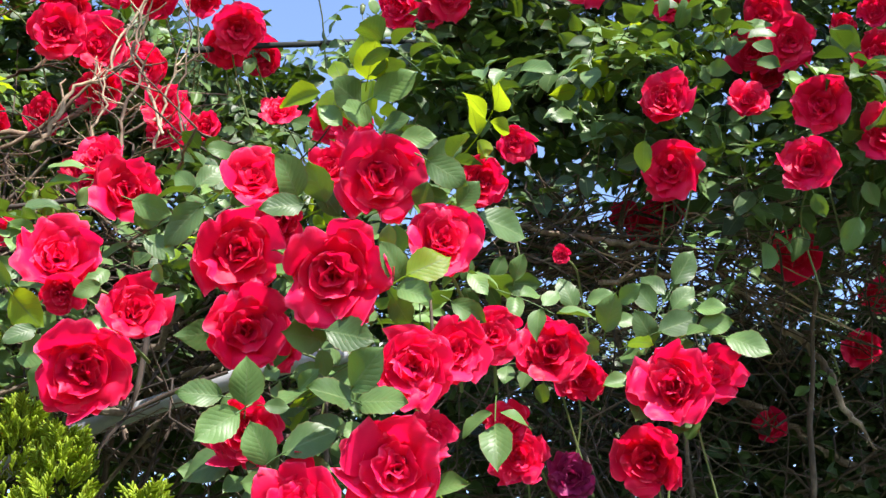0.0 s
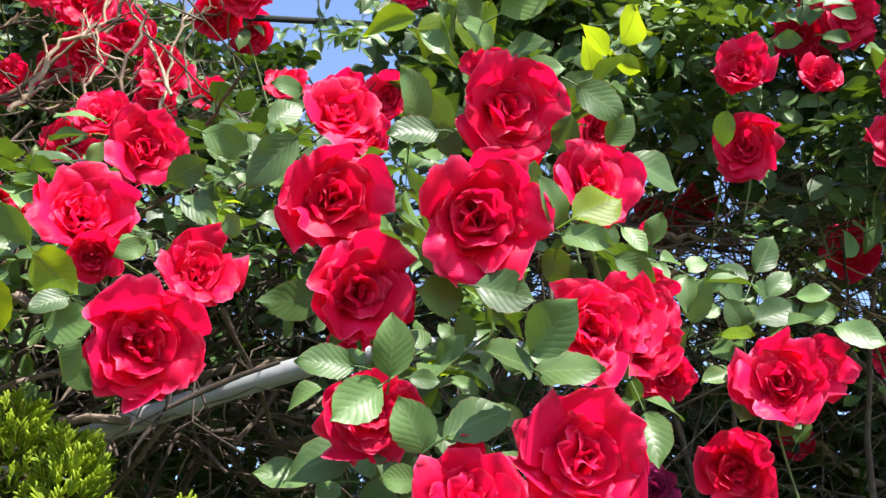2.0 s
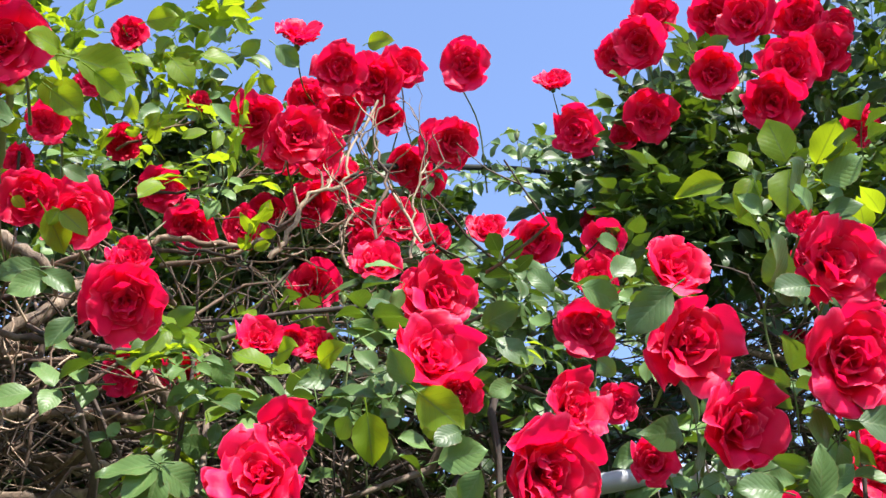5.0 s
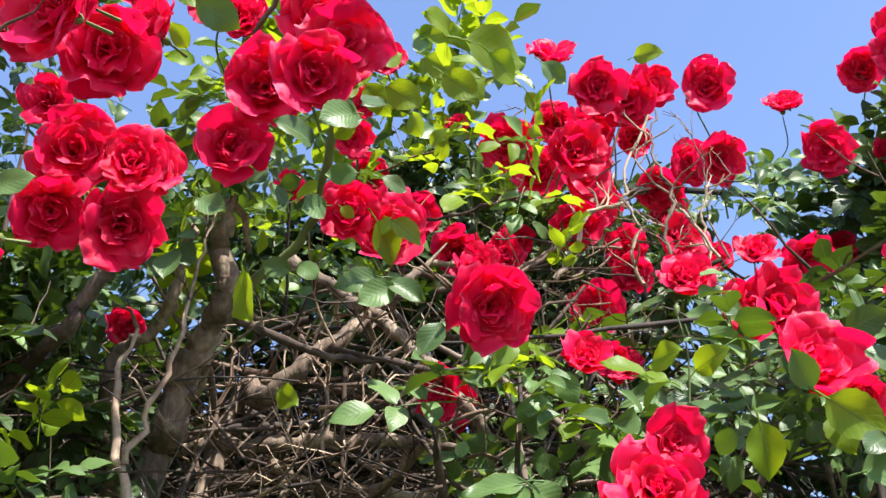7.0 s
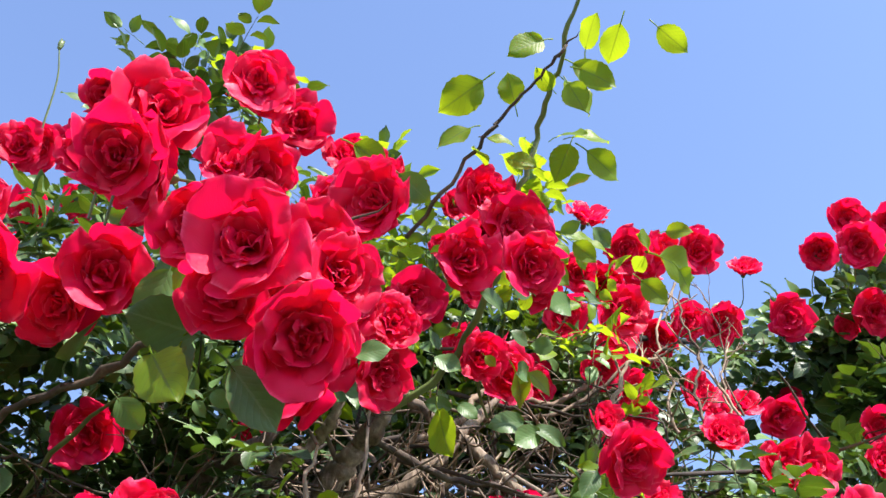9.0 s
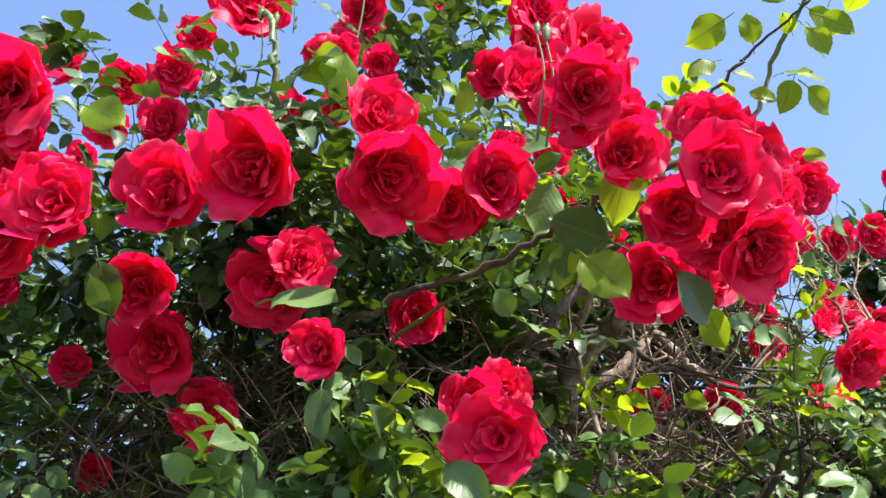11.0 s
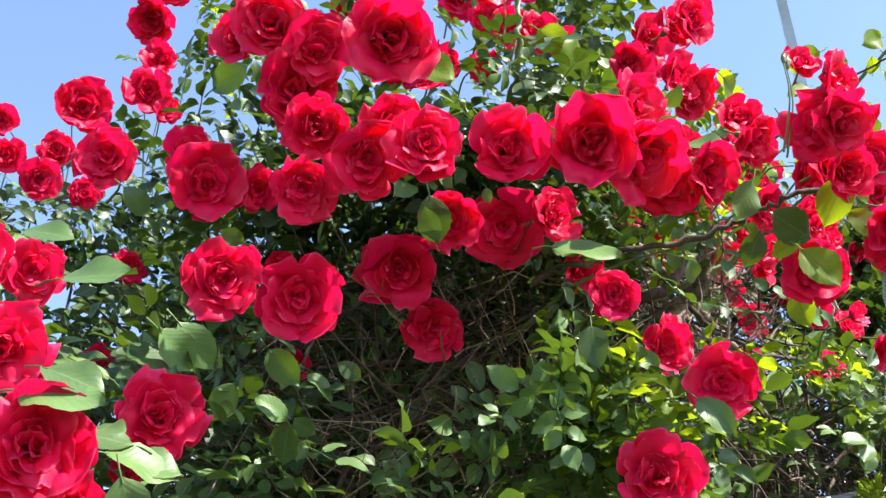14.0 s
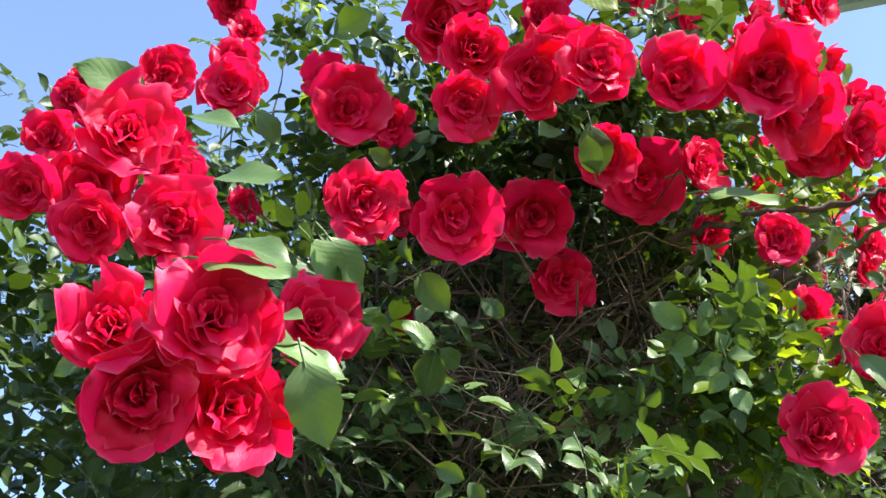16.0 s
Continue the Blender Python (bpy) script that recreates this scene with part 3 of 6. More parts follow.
bloom(far_left, -1.444, 1.342, 2.561, 0.071, 0.10, -0.83)
bloom(far_left, -1.329, 1.460, 2.671, 0.066, 0.00, -0.50)
bloom(far_left, -1.137, 1.460, 2.813, 0.058, 0.30, -0.60)
bloom(far_left, -1.453, 1.565, 2.793, 0.068, -0.02, -0.48)
bloom(front, 0.474, 1.014, 2.012, 0.103, 0.73, -0.56)
bloom(front, 0.501, 1.048, 2.088, 0.068, 0.87, -0.25)
bloom(front, 0.531, 1.329, 2.333, 0.078, 0.04, -0.73)
bloom(front, 0.559, 1.447, 2.477, 0.070, 0.07, -0.29)
bloom(front, 0.564, 1.417, 2.267, 0.054, 0.03, -0.50)
bloom(front, 0.582, 1.257, 2.117, 0.054, -0.11, -0.42)
bloom(front, 0.616, 1.036, 2.139, 0.090, 0.41, -0.53)
bloom(front, 0.619, 1.053, 2.235, 0.070, 0.47, -0.15)
bloom(front, 0.643, 1.015, 2.041, 0.087, 0.53, -0.59)
bloom(front, 0.654, 1.005, 1.937, 0.070, 0.15, -0.56)
bloom(front, 0.727, 0.960, 1.859, 0.072, 0.21, 0.03)
bloom(front, 0.741, 0.978, 2.075, 0.096, 0.30, -0.70)
bloom(front, 0.742, 1.027, 2.252, 0.034, 0.07, -0.08)
bloom(front, 0.766, 1.029, 2.208, 0.094, 0.44, -0.56)
bloom(front, 0.802, 0.991, 1.892, 0.085, 0.22, -0.29)
bloom(front, 0.809, 1.081, 1.947, 0.051, 0.63, -0.13)
bloom(front, 0.811, 1.503, 2.083, 0.065, -0.05, -0.11)
bloom(front, 0.815, 0.999, 1.986, 0.076, 0.44, -0.41)
bloom(front, 0.816, 1.572, 2.059, 0.083, 0.12, -0.40)
bloom(front, 0.832, 1.045, 2.135, 0.075, 0.64, -0.32)
bloom(front, 0.841, 1.054, 2.021, 0.064, 0.52, -0.43)
bloom(front, 0.844, 1.169, 2.267, 0.061, 0.66, -0.65)
bloom(front, 0.845, 1.404, 2.456, 0.051, 0.12, -0.62)
bloom(front, 0.865, 1.124, 2.060, 0.060, 0.48, -0.44)
bloom(front, 0.880, 1.472, 2.174, 0.094, 0.20, -0.40)
bloom(front, 0.881, 1.623, 2.039, 0.066, 0.07, -0.38, True)
bloom(front, 0.900, 1.445, 2.299, 0.026, 0.08, -0.49)
bloom(front, 0.909, 1.548, 2.155, 0.071, 0.30, -0.79)
bloom(front, 0.988, 1.645, 2.061, 0.098, -0.01, -0.51)
bloom(front, 1.031, 1.498, 2.119, 0.106, -0.12, -0.34)
bloom(front, 1.090, 1.544, 2.150, 0.071, 0.37, -0.17)
bloom(left, -0.198, 0.783, 2.202, 0.071, 1.06, -1.21)
bloom(left, -0.201, 0.627, 2.294, 0.077, -0.48, -0.51)
bloom(left, -0.208, 0.505, 2.102, 0.063, 0.58, -0.58)
bloom(left, -0.213, 0.658, 2.345, 0.067, -0.46, -0.53)
bloom(left, -0.223, 0.988, 2.703, 0.065, 0.30, -0.51)
bloom(left, -0.229, 0.739, 2.256, 0.072, 0.48, -0.51)
bloom(left, -0.233, 0.508, 2.042, 0.081, 0.35, -1.15)
bloom(left, -0.233, 0.523, 2.143, 0.066, 0.25, -0.47)
bloom(left, -0.250, 0.567, 2.115, 0.095, -0.74, -0.94)
bloom(left, -0.250, 0.757, 2.205, 0.062, 0.65, -1.42)
bloom(left, -0.250, 0.829, 2.514, 0.075, -0.44, -0.20)
bloom(left, -0.257, 0.789, 2.434, 0.095, 0.72, -1.26)
bloom(left, -0.258, 1.277, 2.678, 0.048, 0.60, -0.89)
bloom(left, -0.275, 0.458, 2.096, 0.085, -0.00, -0.47)
bloom(left, -0.277, 0.697, 2.142, 0.089, -0.44, -0.66)
bloom(left, -0.281, 1.024, 2.780, 0.075, 0.25, -0.42)
bloom(left, -0.299, 0.514, 2.092, 0.073, 0.01, -0.82)
bloom(left, -0.321, 0.571, 2.220, 0.078, 0.10, -0.34)
bloom(left, -0.337, 0.924, 2.742, 0.093, 0.43, -0.76)
bloom(left, -0.339, 0.521, 2.170, 0.065, -0.07, -0.60)
bloom(left, -0.348, 0.837, 2.437, 0.054, 0.26, -0.68)
bloom(left, -0.352, 0.793, 2.509, 0.086, 0.61, -1.06)
bloom(left, -0.358, 0.750, 2.631, 0.089, 0.34, -0.66)
bloom(left, -0.358, 0.800, 2.661, 0.078, 0.37, -0.25)
bloom(left, -0.362, 0.476, 2.266, 0.080, 0.52, -0.50)
bloom(left, -0.378, 0.512, 2.333, 0.046, -0.37, -0.14)
bloom(left, -0.381, 0.509, 2.221, 0.085, -0.93, -0.78)
bloom(left, -0.384, 0.460, 2.192, 0.075, 0.13, -0.86)
bloom(left, -0.386, 0.776, 2.515, 0.082, 0.30, -0.30)
bloom(left, -0.412, 0.875, 2.627, 0.078, -0.36, -0.62)
bloom(left, -0.419, 0.755, 2.381, 0.047, -0.16, -0.28)
bloom(left, -0.422, 1.195, 2.409, 0.051, 0.67, -1.16)
bloom(left, -0.428, 0.828, 2.081, 0.066, 0.27, -0.30)
bloom(left, -0.449, 0.648, 2.233, 0.082, 0.26, -0.81)
bloom(left, -0.460, 0.682, 1.944, 0.088, -0.33, -0.64)
bloom(left, -0.471, 0.783, 2.037, 0.074, 0.13, -0.50)
bloom(left, -0.499, 0.672, 2.216, 0.081, -0.27, -1.11)
bloom(left, -0.529, 0.890, 2.212, 0.077, 0.47, -0.99)
bloom(left, -0.561, 0.617, 2.212, 0.112, 0.48, -1.23)
bloom(left, -0.563, 0.684, 1.819, 0.095, -0.47, -0.29)
bloom(left, -0.577, 0.592, 2.279, 0.078, 0.47, -0.46)
bloom(left, -0.577, 0.787, 2.550, 0.055, 0.35, -1.01)
bloom(left, -0.602, 0.862, 2.745, 0.067, -0.13, -1.02)
bloom(left, -0.632, 0.608, 1.999, 0.062, -0.46, -0.62)
bloom(left, -0.633, 0.755, 2.533, 0.062, 0.10, -0.52)
bloom(left, -0.640, 0.968, 2.639, 0.058, -0.10, -0.86)
bloom(left, -0.652, 0.821, 2.597, 0.072, 0.36, -0.88)
bloom(left, -0.658, 0.695, 2.158, 0.077, 0.41, -0.41)
bloom(left, -0.694, 0.503, 2.125, 0.097, -0.44, -0.84)
bloom(left, -0.701, 0.764, 2.175, 0.105, -0.20, -1.01)
bloom(left, -0.738, 0.690, 2.552, 0.113, 0.10, -0.35)
bloom(left, -0.714, 0.972, 2.630, 0.071, -0.03, -0.57)
bloom(left, -0.649, 0.900, 2.685, 0.073, -0.10, -0.60)
bloom(left, -0.612, 1.150, 2.993, 0.110, -0.20, -0.60)
bloom(left, -0.768, 0.863, 2.066, 0.087, -0.25, -0.85)
bloom(left, -0.768, 0.904, 2.541, 0.066, 0.06, -0.21)
bloom(left, -0.777, 0.543, 2.127, 0.092, -0.20, -0.63)
bloom(left, -0.473, 1.050, 2.993, 0.068, 0.10, -0.50)
bloom(left, -0.813, 0.656, 2.096, 0.071, -0.13, -0.82)
bloom(left, -0.825, 0.824, 2.124, 0.101, -0.21, -0.93)
bloom(left, -0.842, 0.748, 2.403, 0.058, -0.10, -0.58)
bloom(left, -0.856, 0.923, 2.739, 0.059, 0.15, -0.63)
bloom(left, -0.876, 0.541, 2.110, 0.083, -0.10, -0.62)
bloom(left, -0.880, 0.910, 2.649, 0.078, 0.07, -0.74)
bloom(left, -0.903, 0.578, 2.154, 0.081, -0.19, -0.52)
bloom(left, -0.924, 1.019, 2.063, 0.048, 0.10, -0.43)
bloom(left, -0.929, 0.493, 2.207, 0.106, -0.05, -0.75)
bloom(left, -0.934, 0.573, 2.102, 0.090, -0.02, -0.89)
bloom(left, -0.959, 0.964, 2.180, 0.052, 0.13, -0.53)
bloom(left, -0.981, 0.675, 1.974, 0.097, -0.09, -0.70)
bloom(left, -0.992, 0.625, 2.084, 0.074, -0.08, -0.86)
bloom(left, -0.996, 0.700, 2.288, 0.106, -0.21, -0.56)
bloom(left, -1.038, 0.690, 2.379, 0.093, -0.25, -0.70)
bloom(left, -0.978, 0.660, 2.325, 0.083, 0.10, -0.80)
bloom(left, -1.074, 0.740, 2.386, 0.065, -0.40, -0.50)
bloom(left, -1.028, 0.860, 2.615, 0.071, -0.10, -0.50)
bloom(left, -0.979, 0.630, 2.179, 0.075, 0.05, -0.60)
bloom(left, -1.113, 0.790, 2.233, 0.066, -0.30, -0.40)
bloom(left, -1.164, 1.000, 2.170, 0.046, 0.10, -0.40)
bloom(left, -1.020, 0.819, 2.208, 0.062, -0.05, -0.69)
bloom(left, -1.055, 0.763, 2.036, 0.089, -0.14, -0.59)
bloom(left, -1.088, 0.757, 2.161, 0.097, -0.11, -0.70)
bloom(left, -1.110, 0.694, 1.830, 0.087, 0.03, -0.42)
bloom(left, -1.134, 0.789, 1.802, 0.038, -0.04, -0.37)
bloom(left, -1.185, 1.212, 2.124, 0.051, 0.25, -0.42)
bloom(left, -1.186, 0.609, 1.684, 0.092, 0.16, -0.50)
bloom(left, -1.214, 0.902, 2.281, 0.083, -0.04, -0.45)
bloom(left, -1.215, 0.553, 1.732, 0.099, 0.02, -0.27)
bloom(left, -1.260, 0.586, 1.831, 0.081, 0.12, -0.56)
bloom(left, -1.260, 0.593, 1.672, 0.102, -0.05, -0.69)
bloom(left, -1.263, 0.767, 2.016, 0.070, 0.18, -0.55)
bloom(left, -1.289, 0.581, 1.724, 0.084, -0.20, -0.28)
bloom(left, -1.311, 0.588, 1.917, 0.090, 0.09, -0.30)
bloom(left, -1.325, 0.613, 1.828, 0.063, -0.01, -1.05)
bloom(left, -1.339, 0.679, 1.917, 0.088, -0.15, -0.53)
bloom(left, -1.388, 0.706, 1.983, 0.054, -0.18, -0.42)
bloom(left, -1.392, 0.680, 1.897, 0.062, -0.12, -0.77)
bloom(middle, -0.029, 1.368, 2.834, 0.037, 0.11, -0.34)
bloom(middle, -0.034, 1.237, 2.285, 0.064, -0.65, -0.56)
bloom(middle, -0.038, 0.773, 2.334, 0.072, 0.53, -1.02)
bloom(middle, -0.045, 1.428, 2.635, 0.075, 0.57, -1.17)
bloom(middle, -0.049, 0.869, 2.483, 0.089, 0.56, -0.72)
bloom(middle, -0.054, 1.097, 2.421, 0.087, 0.65, -0.81)
bloom(middle, -0.071, 1.524, 2.431, 0.072, -0.36, -0.51)
bloom(middle, -0.080, 0.896, 2.487, 0.074, 0.73, -1.24)
bloom(middle, -0.081, 0.877, 2.537, 0.081, 0.35, -0.66)
bloom(middle, -0.091, 1.046, 2.415, 0.072, 0.41, -0.64)
bloom(middle, -0.099, 1.063, 2.542, 0.055, 0.73, -0.97)
bloom(middle, -0.109, 0.825, 2.391, 0.077, 0.29, -0.89)
bloom(middle, -0.116, 1.468, 2.750, 0.077, 0.56, -0.84)
bloom(middle, -0.118, 1.277, 2.911, 0.061, 0.42, -0.56)
bloom(middle, -0.141, 1.231, 2.774, 0.048, 0.52, -1.01)
bloom(middle, -0.172, 0.908, 2.402, 0.075, 0.45, -0.66)
bloom(middle, -0.186, 0.759, 2.251, 0.062, 0.40, -0.52)
bloom(middle, -0.188, 0.789, 2.274, 0.069, 0.80, -0.53)
bloom(middle, -0.201, 1.483, 2.869, 0.062, 0.47, -0.90)
bloom(middle, 0.018, 1.496, 2.675, 0.071, 0.70, -0.74)
bloom(middle, 0.022, 1.612, 2.786, 0.065, 0.29, -0.76)
bloom(middle, 0.032, 1.477, 2.884, 0.089, 0.31, -0.91)
bloom(middle, 0.055, 1.017, 2.293, 0.048, 0.38, -0.23)
bloom(middle, 0.074, 0.976, 2.212, 0.082, 0.50, -1.25)
bloom(middle, 0.079, 1.502, 2.834, 0.088, 0.27, -0.86)
bloom(middle, 0.113, 1.505, 2.941, 0.075, 0.24, -0.76)
bloom(middle, 0.127, 1.380, 2.978, 0.077, 0.41, 0.43)
bloom(middle, 0.133, 1.476, 2.696, 0.081, 0.24, -0.95)
bloom(middle, 0.141, 1.217, 2.298, 0.058, 0.25, -0.00)
bloom(middle, 0.147, 1.455, 2.523, 0.082, 0.22, -0.52)
bloom(middle, 0.154, 1.302, 2.687, 0.088, 0.50, -0.52)
bloom(middle, 0.155, 1.410, 2.738, 0.093, 0.74, -0.52)
bloom(middle, 0.163, 1.274, 2.324, 0.043, 0.25, -0.59)
bloom(middle, 0.166, 1.539, 2.937, 0.085, 0.20, -0.91)
bloom(middle, 0.167, 1.533, 2.778, 0.077, 0.32, -0.66)
bloom(middle, 0.177, 1.339, 2.355, 0.054, 0.21, -0.00)
bloom(middle, 0.193, 1.401, 2.902, 0.086, 0.20, -0.98)
bloom(middle, 0.198, 1.046, 2.051, 0.092, 0.16, -0.06)
bloom(middle, 0.202, 1.588, 2.721, 0.076, 0.30, -0.75)
bloom(middle, 0.207, 1.579, 2.664, 0.065, 0.16, -1.05)
bloom(middle, 0.221, 1.058, 2.099, 0.064, 0.35, -0.38)
bloom(middle, 0.234, 1.484, 2.949, 0.098, 0.16, -0.78)
bloom(middle, 0.241, 1.587, 2.953, 0.061, 0.14, -0.89)
bloom(middle, 0.268, 1.293, 2.445, 0.066, 0.20, -0.05)
bloom(middle, 0.270, 1.636, 2.875, 0.087, 0.26, -1.23)
bloom(middle, 0.279, 1.503, 2.986, 0.080, 0.25, -0.51)
bloom(middle, 0.280, 1.436, 2.612, 0.078, 0.50, -0.43)
bloom(middle, 0.284, 1.756, 2.939, 0.085, 0.85, -1.47)
bloom(middle, 0.322, 1.495, 2.607, 0.057, 0.02, -0.23)
bloom(middle, 0.327, 1.585, 2.877, 0.075, 0.21, -0.56)
bloom(middle, 0.341, 1.271, 2.372, 0.079, 0.21, -0.40)
bloom(middle, 0.361, 1.224, 2.341, 0.087, 0.54, -0.48)
bloom(middle, 0.364, 1.492, 2.797, 0.083, 0.61, -0.85)
bloom(middle, 0.365, 1.101, 2.189, 0.094, 0.46, -0.28)
bloom(middle, 0.384, 1.614, 3.081, 0.096, 0.06, -0.78)
bloom(middle, 0.388, 1.085, 2.130, 0.048, 0.55, -1.19)
bloom(middle, 0.403, 1.610, 2.703, 0.074, 0.15, -0.01)
bloom(right, 1.356, 1.700, 2.800, 0.047, 0.00, -0.40)
bloom(right, 0.484, 1.652, 2.696, 0.086, -0.03, -0.84)
bloom(right, 0.551, 1.847, 3.234, 0.082, 0.06, 0.17)
bloom(right, 0.576, 1.729, 2.988, 0.103, -0.17, -0.66)
bloom(right, 0.580, 1.480, 2.562, 0.070, -0.07, -0.54)
bloom(right, 0.602, 1.931, 2.919, 0.059, -0.08, -0.70)
bloom(right, 0.658, 1.659, 2.908, 0.052, -0.13, -0.82)
bloom(right, 0.673, 1.710, 3.155, 0.085, -0.57, -1.07)
bloom(right, 0.701, 1.608, 2.902, 0.091, -0.16, -0.84)
bloom(right, 0.702, 1.578, 3.051, 0.097, -0.14, -0.78)
bloom(right, 0.764, 1.716, 3.256, 0.094, -0.12, -0.53)
bloom(right, 0.813, 1.555, 2.936, 0.083, -0.24, -0.90)
bloom(right, 0.883, 1.760, 3.280, 0.099, -0.22, -0.81)
bloom(right, 0.927, 1.690, 3.192, 0.107, -0.35, -0.63)
bloom(right, 0.936, 1.684, 2.968, 0.106, -0.39, -1.25)
bloom(right, 0.958, 2.047, 2.665, 0.056, 0.02, -0.53)
bloom(right, 0.986, 1.693, 3.065, 0.112, -0.29, -0.73)
bloom(right, 0.999, 2.062, 2.631, 0.079, 0.00, -0.51)
bloom(right, 1.041, 2.001, 2.644, 0.077, -0.02, -0.53)
bloom(right, 1.054, 1.568, 2.482, 0.087, -0.06, -0.87)
bloom(right, 1.054, 1.770, 3.253, 0.104, -0.28, -0.63)
bloom(right, 1.055, 1.500, 2.564, 0.079, -0.20, -0.28)
bloom(right, 1.066, 1.726, 3.113, 0.107, -0.24, -0.93)
bloom(right, 1.077, 1.714, 2.902, 0.076, -0.38, -0.79)
bloom(right, 1.097, 1.705, 3.155, 0.070, -0.23, -0.79)
bloom(right, 1.184, 1.601, 2.612, 0.064, 0.04, -0.09)
bloom(right, 1.206, 2.384, 2.324, 0.067, -0.09, -0.30)
bloom(right, 1.211, 1.774, 2.818, 0.082, -0.18, -1.23)
bloom(right, 1.235, 1.690, 2.832, 0.082, -0.01, -0.62)
bloom(right, 1.237, 1.819, 2.794, 0.062, -0.25, -1.64)
bloom(right, 1.248, 1.896, 2.478, 0.084, -0.17, -0.74)
bloom(right, 1.249, 1.546, 2.457, 0.079, -0.15, -0.44)
bloom(right, 1.266, 1.669, 2.759, 0.083, 0.08, -0.75)
bloom(right, 1.275, 1.528, 2.542, 0.079, -0.19, -0.63)
bloom(right, 1.370, 1.566, 2.510, 0.089, -0.20, -0.34)
bloom(right, 1.396, 2.302, 2.443, 0.079, -0.18, -0.37)
bloom(right, 1.409, 1.696, 2.816, 0.058, -0.10, -0.47)
bloom(right, 1.409, 1.708, 2.734, 0.086, -0.21, -0.41)
bloom(right, 1.430, 2.220, 2.521, 0.066, -0.20, -0.42)
bloom(right, 1.542, 2.444, 2.696, 0.101, -0.23, -0.45)

# leaves on the long flower stalks
for plant in (right, middle, far_left):
    for top, low in plant["stalks"]:
        for share in (0.35, 0.95):
            if plant["rng"].random() < 0.8:
                spot = top.lerp(low, share)
                ahead = (plant["rng"].gauss(0, 1), plant["rng"].gauss(-0.3, 0.5), plant["rng"].gauss(-0.1, 0.5))
                if not covers_bloom(spot + Vector(ahead).normalized() * 0.06, 0.02):
                    sprig(plant, spot, ahead, (plant["rng"].gauss(0.1, 0.4), -0.7, 0.9), plant["rng"].uniform(0.55, 0.85))

# large single leaves
single(front, (0.760, 0.992, 2.298), (0.41, -0.81, 0.43), (-0.05, -0.49, -0.87), 0.050, True)
single(front, (0.764, 1.000, 2.282), (0.91, -0.12, 0.40), (0.13, -0.83, -0.54), 0.052)
single(front, (0.747, 1.020, 2.286), (-0.32, -0.95, 0.03), (0.87, -0.31, -0.38), 0.054)
single(front, (0.755, 1.028, 2.269), (-0.43, -0.89, 0.15), (0.86, -0.45, -0.23), 0.043)
single(front, (0.714, 1.053, 2.287), (-0.71, -0.27, 0.65), (0.29, -0.95, -0.08), 0.036)
single(front, (0.762, 1.031, 2.263), (0.82, -0.57, -0.05), (-0.55, -0.81, 0.20), 0.043)
single(front, (0.774, 1.062, 2.267), (1.00, -0.01, 0.05), (-0.00, -1.00, -0.05), 0.042)
single(front, (0.695, 0.988, 2.167), (0.03, -0.94, 0.33), (0.83, -0.16, -0.54), 0.054)
single(front, (0.707, 1.035, 2.184), (-0.11, -0.83, 0.54), (0.06, -0.55, -0.83), 0.050)
single(front, (0.715, 0.956, 2.140), (-0.87, -0.43, -0.24), (0.41, -0.90, 0.12), 0.043)
single(front, (0.718, 1.050, 2.174), (-0.47, -0.46, 0.75), (0.58, -0.81, -0.13), 0.044)
single(front, (0.599, 0.979, 2.165), (-0.79, 0.16, -0.59), (-0.09, -0.98, -0.15), 0.060)
single(front, (0.553, 1.049, 2.227), (0.61, 0.19, 0.77), (0.30, -0.95, -0.00), 0.043)
single(front, (0.566, 1.104, 2.300), (-0.40, -0.90, -0.18), (0.92, -0.40, -0.06), 0.037)
single(front, (0.821, 1.003, 2.203), (0.78, 0.41, -0.48), (0.31, -0.91, -0.28), 0.048)
single(front, (0.804, 1.051, 2.172), (0.34, -0.76, 0.56), (-0.28, -0.65, -0.71), 0.033)
single(front, (0.843, 1.050, 2.173), (0.72, -0.34, 0.60), (-0.01, -0.88, -0.48), 0.033)
single(front, (0.858, 1.072, 2.172), (0.83, 0.53, -0.20), (0.56, -0.82, 0.15), 0.060)
single(front, (0.824, 1.086, 2.192), (0.78, -0.29, -0.56), (0.04, -0.86, 0.51), 0.043)
single(front, (0.808, 0.988, 2.071), (0.82, 0.26, 0.51), (0.25, -0.96, 0.09), 0.049, True)
single(front, (0.799, 1.008, 2.075), (-0.14, -0.86, 0.49), (0.79, -0.39, -0.47), 0.047)
single(front, (0.798, 0.992, 2.062), (0.90, -0.16, -0.41), (-0.10, -0.98, 0.17), 0.042)
single(front, (0.788, 1.014, 2.063), (0.25, 0.86, -0.44), (0.42, -0.51, -0.75), 0.037)
single(front, (0.777, 1.031, 2.120), (0.18, -0.79, 0.59), (-0.25, -0.61, -0.75), 0.029)
single(front, (0.838, 1.044, 2.067), (0.75, 0.51, -0.42), (0.44, -0.86, -0.26), 0.040)
single(front, (0.879, 1.175, 2.141), (0.34, -0.41, 0.85), (-0.37, -0.88, -0.28), 0.033)
single(front, (0.848, 1.079, 2.111), (0.65, -0.16, -0.74), (0.25, -0.87, 0.41), 0.032)
single(front, (0.732, 0.988, 2.023), (0.97, 0.17, -0.19), (0.17, -0.99, 0.00), 0.047)
single(front, (0.719, 1.030, 2.030), (-0.55, -0.83, -0.10), (0.82, -0.52, -0.24), 0.052)
single(front, (0.771, 0.955, 1.952), (0.64, -0.59, 0.50), (-0.45, -0.81, -0.38), 0.050)
single(front, (0.773, 0.959, 1.943), (-0.59, -0.81, 0.05), (0.77, -0.54, 0.35), 0.049)
